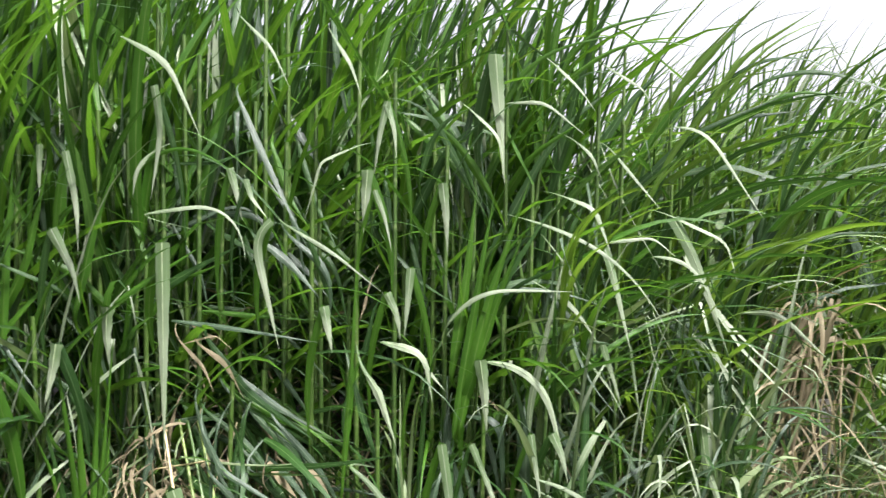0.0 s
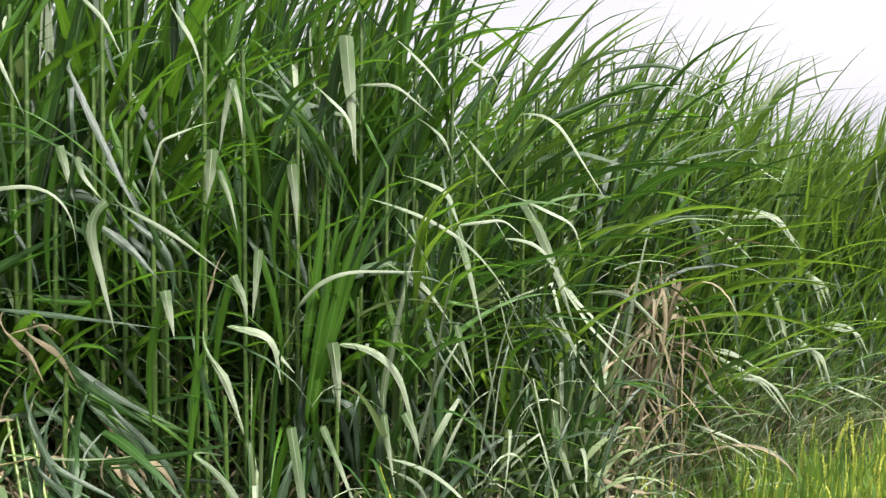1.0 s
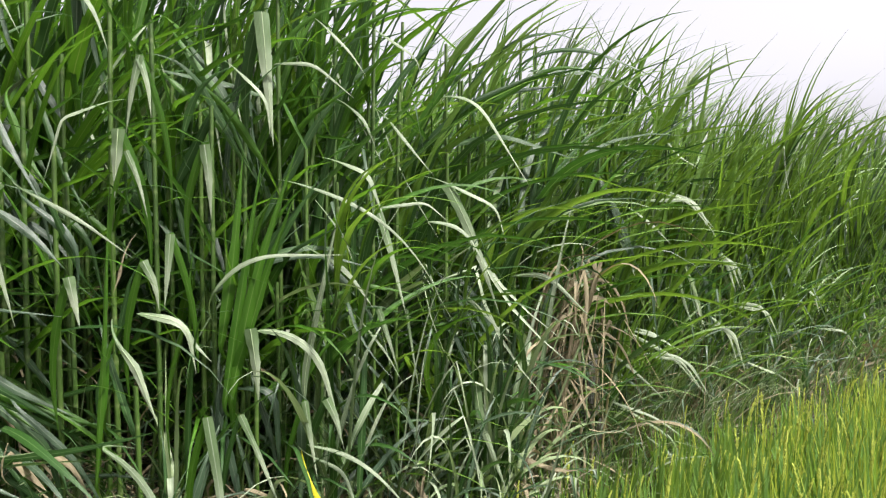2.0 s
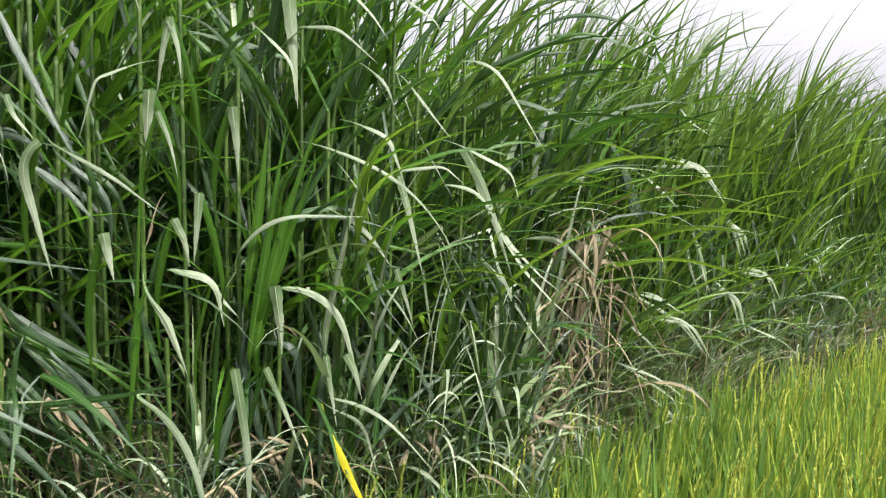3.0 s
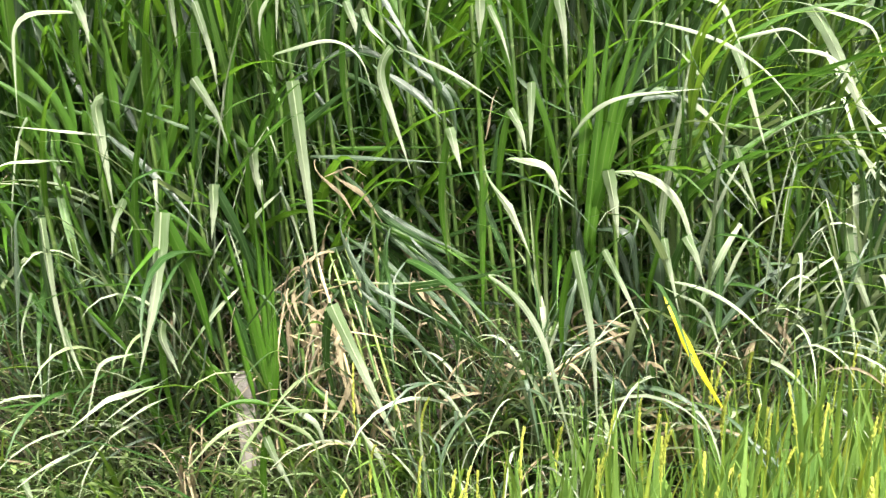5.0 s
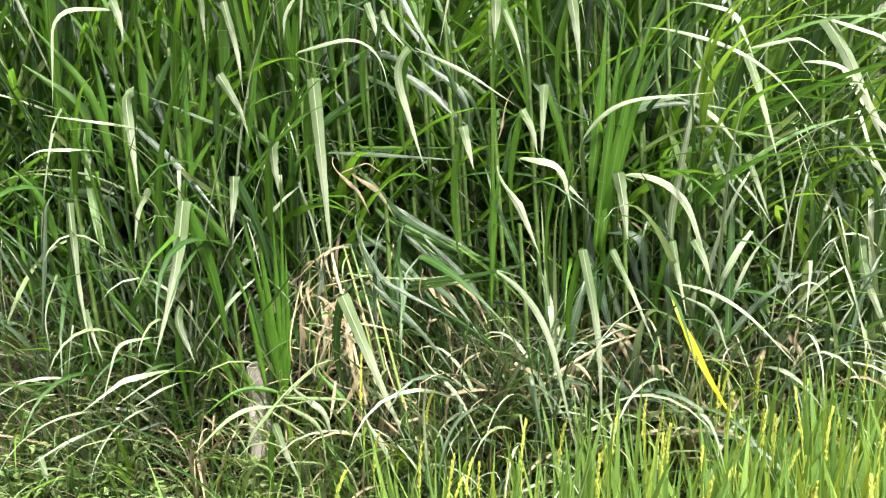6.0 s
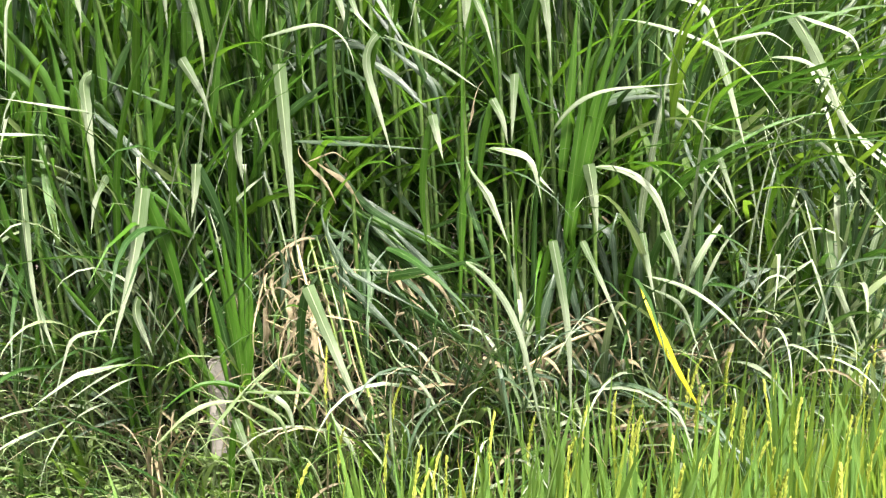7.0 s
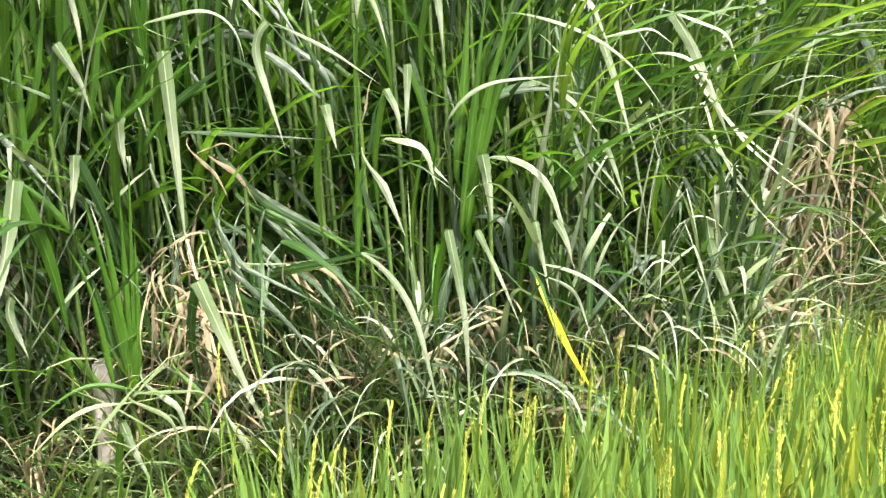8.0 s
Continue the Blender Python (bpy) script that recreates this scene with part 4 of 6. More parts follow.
marked_leaf(stalk, (1.61, 3.93, 2.02), -0.45, -1.16, -1.33, 0.47, 0.46, 0.54, 0.052, D_)
stalk = marked_stalk(1.67, 4.00, 2.21)
marked_leaf(stalk, (1.63, 3.95, 1.99), -0.52, -1.32, -1.13, 0.51, 0.46, 0.43, 0.062, D_)
marked_leaf(stalk, (1.63, 3.95, 2.01), -0.54, -1.26, -1.14, 0.51, 0.49, 0.32, 0.043, D_)
marked_leaf(stalk, (1.65, 4.05, 2.16), -3.17, 1.51, 2.03, -0.04, 0.49, 0.86, 0.062, F_)
marked_leaf(stalk, (1.71, 3.90, 0.78), -0.67, -0.49, -1.24, 0.57, 0.20, 0.49, 0.032, T_)
marked_leaf(stalk, (1.73, 3.92, 0.94), -0.47, -0.68, -1.54, 0.35, 0.33, 0.24, 0.033, D_)
stalk = marked_stalk(1.80, 4.03, 1.76)
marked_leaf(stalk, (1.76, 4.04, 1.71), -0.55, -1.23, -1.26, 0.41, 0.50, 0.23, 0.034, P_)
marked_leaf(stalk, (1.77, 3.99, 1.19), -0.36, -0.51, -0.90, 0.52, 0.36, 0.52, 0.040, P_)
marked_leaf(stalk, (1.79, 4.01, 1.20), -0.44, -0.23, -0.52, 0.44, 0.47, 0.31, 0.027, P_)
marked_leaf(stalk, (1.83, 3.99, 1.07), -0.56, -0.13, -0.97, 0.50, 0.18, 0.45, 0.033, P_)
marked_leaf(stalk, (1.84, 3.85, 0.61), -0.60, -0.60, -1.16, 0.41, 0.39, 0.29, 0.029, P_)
stalk = marked_stalk(1.98, 4.17, 1.99)
marked_leaf(stalk, (1.94, 4.11, 1.94), -0.55, -0.03, -0.94, 0.53, 0.21, 0.46, 0.041, P_)
marked_leaf(stalk, (2.03, 4.13, 1.02), -0.58, -0.17, -1.08, 0.39, 0.24, 0.40, 0.031, P_)
stalk = marked_stalk(1.97, 4.39, 2.58)
marked_leaf(stalk, (1.97, 4.34, 2.53), -1.09, 1.33, 0.53, 0.45, 0.26, 0.59, 0.054, V_)
stalk = marked_stalk(2.24, 4.42, 2.38)
marked_leaf(stalk, (2.21, 4.36, 2.00), -0.76, -0.41, -1.08, 0.40, 0.31, 0.41, 0.036, P_)
marked_leaf(stalk, (2.22, 4.42, 2.33), -0.52, -0.98, -0.62, 0.43, 0.46, 0.28, 0.030, P_)
marked_leaf(stalk, (2.24, 4.33, 1.47), -0.53, -1.38, -1.22, 0.52, 0.49, 0.33, 0.037, P_)
marked_leaf(stalk, (2.26, 4.30, 1.57), -0.54, -1.24, -1.52, 0.58, 0.42, 0.49, 0.037, T_)
marked_leaf(stalk, (2.27, 4.46, 1.99), -0.66, -0.39, -1.12, 0.40, 0.33, 0.36, 0.034, P_)
stalk = marked_stalk(2.34, 4.60, 1.53)
marked_leaf(stalk, (2.34, 4.55, 1.48), -0.54, -1.35, -1.33, 0.41, 0.50, 0.37, 0.042, D_)
stalk = marked_stalk(2.52, 4.66, 2.17)
marked_leaf(stalk, (2.47, 4.63, 1.27), 5.59, 1.30, 1.18, 0.43, 0.39, 1.50, 0.062, F_)
marked_leaf(stalk, (2.52, 4.72, 2.12), -0.54, 1.45, 1.58, 0.40, 0.46, 0.71, 0.058, F_)
marked_leaf(stalk, (2.56, 4.49, 1.57), -1.04, 0.46, -1.21, 0.27, 0.61, 0.30, 0.044, P_)
stalk = marked_stalk(2.65, 4.70, 1.37)
marked_leaf(stalk, (2.62, 4.57, 1.13), -0.82, -0.35, -1.32, 0.30, 0.24, 0.37, 0.055, P_)
marked_leaf(stalk, (2.63, 4.63, 1.17), -0.80, -0.73, -1.33, 0.36, 0.36, 0.35, 0.046, P_)
marked_leaf(stalk, (2.70, 4.76, 1.32), 4.30, 0.92, 0.60, 0.53, 0.81, 1.52, 0.062, F_)
stalk = marked_stalk(2.77, 4.79, 2.37)
marked_leaf(stalk, (2.73, 4.68, 1.59), -0.61, -0.68, -1.29, 0.36, 0.39, 0.31, 0.048, P_)
marked_leaf(stalk, (2.80, 4.67, 1.25), -0.72, -0.13, -1.20, 0.55, 0.21, 0.37, 0.044, P_)
stalk = marked_stalk(2.88, 4.78, 1.32)
marked_leaf(stalk, (2.85, 4.73, 1.27), -0.72, -0.13, -1.16, 0.50, 0.26, 0.31, 0.041, P_)
marked_leaf(stalk, (2.91, 4.73, 0.86), -0.47, -0.39, -0.83, 0.57, 0.39, 0.45, 0.028, T_)
stalk = marked_stalk(3.46, 5.28, 2.21)
marked_leaf(stalk, (3.46, 5.23, 2.16), 2.09, 1.86, 1.56, 1.02, 0.34, 0.76, 0.062, F_)
stalk = marked_stalk(3.63, 5.23, 1.38)
marked_leaf(stalk, (3.63, 5.18, 1.33), -0.30, -0.54, -1.37, 0.40, 0.37, 0.28, 0.036, P_)
stalk = marked_stalk(3.92, 5.39, 1.03)
marked_leaf(stalk, (3.92, 5.34, 0.98), -0.29, -0.10, -1.01, 0.47, 0.32, 0.34, 0.038, P_)
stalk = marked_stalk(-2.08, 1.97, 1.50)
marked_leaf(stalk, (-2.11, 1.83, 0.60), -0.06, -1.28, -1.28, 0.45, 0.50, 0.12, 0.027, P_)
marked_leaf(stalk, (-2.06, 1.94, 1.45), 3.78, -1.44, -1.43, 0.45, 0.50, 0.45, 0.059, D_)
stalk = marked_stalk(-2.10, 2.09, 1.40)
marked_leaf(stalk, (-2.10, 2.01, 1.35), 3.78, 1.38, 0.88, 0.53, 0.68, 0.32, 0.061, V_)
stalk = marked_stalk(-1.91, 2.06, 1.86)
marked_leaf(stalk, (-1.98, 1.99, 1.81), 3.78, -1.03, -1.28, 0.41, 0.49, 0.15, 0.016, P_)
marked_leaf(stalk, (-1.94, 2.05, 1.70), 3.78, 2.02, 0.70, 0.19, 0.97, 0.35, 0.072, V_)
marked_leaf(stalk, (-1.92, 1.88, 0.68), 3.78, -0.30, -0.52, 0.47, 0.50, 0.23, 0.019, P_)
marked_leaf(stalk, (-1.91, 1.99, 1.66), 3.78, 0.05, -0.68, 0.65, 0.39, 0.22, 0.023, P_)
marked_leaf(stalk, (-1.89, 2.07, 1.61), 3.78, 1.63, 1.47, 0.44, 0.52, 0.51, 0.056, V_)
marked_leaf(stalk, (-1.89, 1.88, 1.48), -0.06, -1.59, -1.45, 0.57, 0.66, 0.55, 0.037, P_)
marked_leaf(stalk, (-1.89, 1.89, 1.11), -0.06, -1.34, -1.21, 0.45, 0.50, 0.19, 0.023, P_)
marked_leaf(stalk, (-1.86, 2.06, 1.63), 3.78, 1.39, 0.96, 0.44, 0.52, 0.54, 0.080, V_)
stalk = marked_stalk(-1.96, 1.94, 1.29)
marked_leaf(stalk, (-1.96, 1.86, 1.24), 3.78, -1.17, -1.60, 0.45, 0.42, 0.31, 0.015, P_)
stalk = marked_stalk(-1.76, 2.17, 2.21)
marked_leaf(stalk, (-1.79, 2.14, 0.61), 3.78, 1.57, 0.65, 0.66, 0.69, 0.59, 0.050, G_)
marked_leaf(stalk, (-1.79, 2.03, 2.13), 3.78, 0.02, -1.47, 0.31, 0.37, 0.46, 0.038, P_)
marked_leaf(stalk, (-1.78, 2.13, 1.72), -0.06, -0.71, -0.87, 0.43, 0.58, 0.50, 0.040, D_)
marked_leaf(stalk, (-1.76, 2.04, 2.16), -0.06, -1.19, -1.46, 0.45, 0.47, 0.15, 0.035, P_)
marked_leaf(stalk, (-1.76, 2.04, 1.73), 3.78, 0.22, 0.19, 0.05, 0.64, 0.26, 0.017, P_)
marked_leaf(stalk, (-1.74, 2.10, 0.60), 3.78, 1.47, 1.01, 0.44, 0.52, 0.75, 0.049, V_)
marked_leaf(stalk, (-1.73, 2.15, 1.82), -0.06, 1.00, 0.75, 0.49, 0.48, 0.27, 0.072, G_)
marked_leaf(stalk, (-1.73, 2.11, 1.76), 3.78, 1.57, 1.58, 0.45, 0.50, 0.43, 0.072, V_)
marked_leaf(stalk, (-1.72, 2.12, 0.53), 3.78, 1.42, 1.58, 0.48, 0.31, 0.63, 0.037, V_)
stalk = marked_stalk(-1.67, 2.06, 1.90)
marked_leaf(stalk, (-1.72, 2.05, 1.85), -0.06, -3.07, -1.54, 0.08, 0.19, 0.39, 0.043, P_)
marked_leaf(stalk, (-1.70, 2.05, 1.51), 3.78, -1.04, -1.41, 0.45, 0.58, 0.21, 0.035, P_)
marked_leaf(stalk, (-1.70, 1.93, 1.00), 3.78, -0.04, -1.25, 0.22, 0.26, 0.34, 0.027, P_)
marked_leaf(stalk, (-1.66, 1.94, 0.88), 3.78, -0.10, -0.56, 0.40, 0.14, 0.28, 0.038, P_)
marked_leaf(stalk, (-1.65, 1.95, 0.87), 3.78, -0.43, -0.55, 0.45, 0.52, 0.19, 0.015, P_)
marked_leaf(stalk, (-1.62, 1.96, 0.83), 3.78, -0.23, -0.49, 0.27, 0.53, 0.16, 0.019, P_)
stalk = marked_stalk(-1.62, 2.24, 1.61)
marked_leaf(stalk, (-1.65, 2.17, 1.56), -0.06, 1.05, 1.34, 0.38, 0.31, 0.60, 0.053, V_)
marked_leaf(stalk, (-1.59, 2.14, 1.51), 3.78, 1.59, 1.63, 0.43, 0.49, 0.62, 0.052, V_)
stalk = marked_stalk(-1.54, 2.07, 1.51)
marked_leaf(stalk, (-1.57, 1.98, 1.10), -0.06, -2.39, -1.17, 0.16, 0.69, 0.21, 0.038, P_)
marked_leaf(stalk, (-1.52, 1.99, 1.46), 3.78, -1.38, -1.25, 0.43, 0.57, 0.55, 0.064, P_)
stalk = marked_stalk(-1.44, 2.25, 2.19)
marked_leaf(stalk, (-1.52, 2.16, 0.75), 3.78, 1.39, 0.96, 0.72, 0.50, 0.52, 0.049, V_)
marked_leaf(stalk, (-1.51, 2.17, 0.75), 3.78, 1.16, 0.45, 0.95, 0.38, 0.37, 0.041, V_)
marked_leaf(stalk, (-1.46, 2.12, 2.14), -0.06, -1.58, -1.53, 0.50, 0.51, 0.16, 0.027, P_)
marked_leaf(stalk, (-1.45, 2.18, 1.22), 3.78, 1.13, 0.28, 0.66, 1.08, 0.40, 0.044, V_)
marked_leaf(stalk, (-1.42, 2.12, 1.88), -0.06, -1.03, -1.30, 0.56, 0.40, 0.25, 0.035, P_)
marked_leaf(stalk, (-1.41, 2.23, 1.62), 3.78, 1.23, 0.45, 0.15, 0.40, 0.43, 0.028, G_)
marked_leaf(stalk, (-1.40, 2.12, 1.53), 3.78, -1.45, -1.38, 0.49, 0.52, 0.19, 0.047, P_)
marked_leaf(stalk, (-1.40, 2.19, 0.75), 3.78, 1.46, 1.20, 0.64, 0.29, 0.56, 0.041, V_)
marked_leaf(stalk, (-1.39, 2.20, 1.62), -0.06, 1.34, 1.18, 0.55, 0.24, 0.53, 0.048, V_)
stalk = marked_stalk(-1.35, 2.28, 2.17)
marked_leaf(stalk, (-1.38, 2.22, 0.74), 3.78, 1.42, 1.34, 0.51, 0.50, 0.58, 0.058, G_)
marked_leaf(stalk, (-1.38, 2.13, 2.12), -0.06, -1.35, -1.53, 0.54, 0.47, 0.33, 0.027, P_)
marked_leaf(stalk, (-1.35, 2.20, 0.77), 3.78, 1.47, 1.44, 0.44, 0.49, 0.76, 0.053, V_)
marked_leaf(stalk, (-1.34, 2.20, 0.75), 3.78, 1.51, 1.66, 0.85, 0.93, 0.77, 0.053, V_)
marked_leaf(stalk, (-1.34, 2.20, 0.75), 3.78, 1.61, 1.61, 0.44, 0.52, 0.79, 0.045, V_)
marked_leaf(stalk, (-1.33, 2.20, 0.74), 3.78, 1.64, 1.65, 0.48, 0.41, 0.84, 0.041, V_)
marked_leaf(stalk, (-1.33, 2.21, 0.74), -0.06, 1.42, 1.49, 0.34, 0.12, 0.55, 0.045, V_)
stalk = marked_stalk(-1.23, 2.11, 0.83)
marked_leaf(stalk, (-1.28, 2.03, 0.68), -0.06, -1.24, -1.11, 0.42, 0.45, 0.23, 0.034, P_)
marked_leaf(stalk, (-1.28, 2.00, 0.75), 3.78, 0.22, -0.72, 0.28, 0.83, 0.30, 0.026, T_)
marked_leaf(stalk, (-1.27, 2.10, 0.76), 3.78, 0.47, -0.63, 0.44, 0.71, 0.33, 0.027, V_)
marked_leaf(stalk, (-1.24, 2.01, 0.77), 3.78, -0.79, -1.47, 0.66, 0.61, 0.25, 0.026, T_)
marked_leaf(stalk, (-1.20, 2.01, 0.78), -0.06, 0.03, -0.77, 0.70, 0.13, 0.31, 0.022, T_)
marked_leaf(stalk, (-1.20, 2.00, 0.75), -0.06, -0.38, -1.53, 0.43, 0.43, 0.29, 0.026, T_)
marked_leaf(stalk, (-1.18, 2.05, 0.78), -0.06, -0.57, -1.43, 0.46, 0.32, 0.24, 0.034, P_)
stalk = marked_stalk(-1.26, 2.33, 2.54)
marked_leaf(stalk, (-1.27, 2.31, 2.04), -0.35, 1.02, -0.54, 0.34, 1.15, 0.51, 0.028, V_)
marked_leaf(stalk, (-1.27, 2.22, 1.65), -0.06, 0.58, 0.53, 0.31, 0.46, 0.37, 0.032, V_)
marked_leaf(stalk, (-1.24, 2.23, 2.49), -0.35, -0.47, -1.06, 0.39, 0.44, 0.49, 0.034, P_)
stalk = marked_stalk(-1.26, 2.24, 1.69)
marked_leaf(stalk, (-1.26, 2.16, 1.64), -0.06, -1.62, -1.44, 0.41, 0.52, 0.19, 0.046, P_)
stalk = marked_stalk(-1.12, 2.33, 2.39)
marked_leaf(stalk, (-1.17, 2.24, 2.12), 3.49, -0.73, -1.49, 0.33, 0.87, 0.15, 0.034, P_)
marked_leaf(stalk, (-1.15, 2.23, 2.34), 3.49, -1.75, -1.44, 0.36, 0.65, 0.37, 0.027, P_)
marked_leaf(stalk, (-1.14, 2.18, 1.93), -0.06, 0.12, -1.47, 0.63, 0.73, 0.43, 0.023, P_)
marked_leaf(stalk, (-1.10, 2.29, 1.59), -0.06, -0.11, -0.14, 0.40, 0.54, 0.49, 0.032, D_)
marked_leaf(stalk, (-1.10, 2.19, 1.84), -0.06, -1.55, -1.55, 0.45, 0.50, 0.65, 0.050, P_)
marked_leaf(stalk, (-1.08, 2.30, 1.51), -0.06, -0.77, -1.15, 0.51, 0.36, 0.19, 0.024, B_)
marked_leaf(stalk, (-1.06, 2.29, 1.52), -0.06, 0.27, -0.67, 0.57, 0.23, 0.17, 0.012, B_)
stalk = marked_stalk(-0.96, 2.24, 1.29)
marked_leaf(stalk, (-1.01, 2.09, 1.11), -0.06, -1.21, -1.20, 0.12, 0.29, 0.54, 0.045, P_)
marked_leaf(stalk, (-0.96, 2.20, 1.24), -0.06, -1.08, -0.47, 0.29, 0.12, 0.40, 0.034, D_)
marked_leaf(stalk, (-0.95, 2.10, 0.65), -0.06, -0.98, -1.25, 0.45, 0.45, 0.19, 0.030, P_)
marked_leaf(stalk, (-0.93, 2.21, 1.24), -0.06, -1.70, -1.56, 0.41, 0.52, 0.35, 0.027, D_)
marked_leaf(stalk, (-0.93, 2.20, 1.11), -0.06, -0.77, -0.96, 0.59, 0.54, 0.43, 0.038, D_)
stalk = marked_stalk(-0.91, 2.40, 2.60)
marked_leaf(stalk, (-0.93, 2.39, 2.32), -0.35, -1.09, -1.03, 0.44, 0.61, 0.59, 0.040, D_)
marked_leaf(stalk, (-0.92, 2.28, 2.08), -0.35, -1.22, -1.30, 0.40, 0.47, 0.18, 0.028, P_)
marked_leaf(stalk, (-0.87, 2.30, 2.55), -0.35, -0.75, -1.07, 0.45, 0.38, 0.29, 0.021, P_)
stalk = marked_stalk(-0.82, 2.36, 2.09)
marked_leaf(stalk, (-0.85, 2.24, 2.04), -0.06, -1.30, -0.88, 0.39, 0.39, 0.15, 0.019, P_)
marked_leaf(stalk, (-0.83, 2.35, 1.84), -0.06, -0.57, -0.84, 0.33, 0.75, 0.27, 0.051, D_)
marked_leaf(stalk, (-0.77, 2.25, 1.91), -0.06, -2.79, -1.33, 0.12, 0.49, 0.43, 0.034, P_)
stalk = marked_stalk(-0.71, 2.29, 1.93)
marked_leaf(stalk, (-0.73, 2.15, 0.84), -0.06, -0.75, -1.14, 0.37, 0.47, 0.30, 0.022, P_)
marked_leaf(stalk, (-0.70, 2.26, 1.88), -0.06, -0.52, -0.66, 0.42, 0.41, 0.35, 0.022, P_)
stalk = marked_stalk(-0.73, 2.44, 1.90)
marked_leaf(stalk, (-0.73, 2.36, 1.85), -0.06, -0.68, -1.60, 0.47, 0.61, 0.33, 0.043, D_)
stalk = marked_stalk(-0.58, 2.44, 2.55)
marked_leaf(stalk, (-0.61, 2.28, 1.64), -0.06, -1.38, -1.38, 0.45, 0.50, 0.15, 0.034, P_)
marked_leaf(stalk, (-0.61, 2.38, 1.65), 3.78, 1.20, 0.24, 0.66, 0.13, 0.37, 0.035, G_)
marked_leaf(stalk, (-0.59, 2.35, 2.50), -0.35, -0.97, -1.24, 0.46, 0.46, 0.23, 0.022, P_)
marked_leaf(stalk, (-0.57, 2.35, 1.02), -0.06, 1.49, 1.52, 0.45, 0.47, 0.90, 0.031, V_)
marked_leaf(stalk, (-0.57, 2.39, 1.21), -0.06, 1.60, 0.69, 0.64, 1.19, 0.23, 0.032, G_)
marked_leaf(stalk, (-0.56, 2.40, 1.21), -0.06, 1.51, 0.18, 0.76, 0.90, 0.36, 0.036, V_)
marked_leaf(stalk, (-0.54, 2.36, 2.15), 3.49, -0.43, -1.31, 0.35, 0.12, 0.31, 0.022, P_)
stalk = marked_stalk(-0.46, 2.45, 2.36)
marked_leaf(stalk, (-0.52, 2.41, 1.42), -0.06, 1.36, 0.99, 0.74, 0.20, 0.28, 0.035, G_)
marked_leaf(stalk, (-0.50, 2.41, 1.67), 3.78, -1.35, -1.21, 0.45, 0.50, 0.09, 0.019, B_)
marked_leaf(stalk, (-0.49, 2.37, 2.08), 3.49, -1.49, -1.52, 0.45, 0.50, 0.21, 0.043, P_)
marked_leaf(stalk, (-0.48, 2.32, 1.42), -0.06, -0.98, -1.23, 0.26, 0.20, 0.25, 0.042, P_)
marked_leaf(stalk, (-0.46, 2.34, 2.01), -0.06, -1.20, -1.37, 0.45, 0.50, 0.21, 0.019, P_)
marked_leaf(stalk, (-0.43, 2.40, 2.31), 3.49, -1.34, -1.44, 0.45, 0.50, 0.25, 0.029, P_)
marked_leaf(stalk, (-0.43, 2.40, 2.30), -0.35, -1.25, -1.50, 0.46, 0.51, 0.19, 0.022, P_)
marked_leaf(stalk, (-0.42, 2.34, 1.68), -0.06, -1.11, -1.43, 0.46, 0.51, 0.16, 0.030, P_)
marked_leaf(stalk, (-0.42, 2.35, 1.52), -0.06, -0.24, -1.41, 0.44, 0.44, 0.27, 0.042, P_)
stalk = marked_stalk(-0.49, 2.28, 1.20)
marked_leaf(stalk, (-0.49, 2.20, 1.15), -0.06, 0.01, -1.40, 0.05, 1.11, 0.64, 0.036, P_)
stalk = marked_stalk(-0.28, 2.48, 2.09)
marked_leaf(stalk, (-0.35, 2.39, 1.76), 3.78, -1.47, -1.46, 0.45, 0.50, 0.23, 0.030, P_)
marked_leaf(stalk, (-0.32, 2.41, 1.47), -0.06, -1.04, -0.84, 0.47, 0.29, 0.14, 0.019, P_)
marked_leaf(stalk, (-0.27, 2.41, 1.04), 3.78, -1.19, -1.42, 0.61, 0.55, 0.24, 0.043, D_)
marked_leaf(stalk, (-0.25, 2.43, 2.04), -0.06, -1.46, -1.54, 0.45, 0.47, 0.24, 0.034, P_)
marked_leaf(stalk, (-0.24, 2.31, 1.21), -0.06, -1.43, -1.59, 0.45, 0.48, 0.63, 0.033, P_)
marked_leaf(stalk, (-0.23, 2.44, 1.58), -0.06, 0.94, -0.02, 0.28, 0.68, 0.45, 0.027, P_)
stalk = marked_stalk(-0.34, 2.62, 2.12)
marked_leaf(stalk, (-0.34, 2.54, 2.07), -0.35, 1.26, 0.02, 0.64, 0.98, 0.34, 0.043, G_)
stalk = marked_stalk(-0.18, 2.61, 2.34)
marked_leaf(stalk, (-0.23, 2.54, 1.40), -0.06, 1.40, 1.46, 0.41, 0.52, 0.64, 0.064, V_)
marked_leaf(stalk, (-0.22, 2.52, 1.21), -0.06, 1.40, 1.40, 0.45, 0.50, 0.83, 0.056, V_)
marked_leaf(stalk, (-0.20, 2.52, 1.22), -0.06, 1.36, 1.24, 0.44, 0.50, 0.89, 0.060, V_)
marked_leaf(stalk, (-0.19, 2.62, 2.08), 3.49, 1.07, -0.63, 0.86, 1.01, 0.41, 0.044, G_)
marked_leaf(stalk, (-0.19, 2.44, 0.76), -0.06, -0.78, -1.08, 0.46, 0.38, 0.22, 0.039, D_)
marked_leaf(stalk, (-0.17, 2.57, 1.46), -0.06, 1.13, 0.98, 0.51, 0.53, 0.58, 0.064, G_)
marked_leaf(stalk, (-0.15, 2.53, 2.29), -0.35, -0.76, -1.51, 0.50, 0.51, 0.26, 0.023, P_)
marked_leaf(stalk, (-0.15, 2.55, 1.40), -0.06, 1.28, 1.20, 0.44, 0.51, 0.53, 0.048, V_)
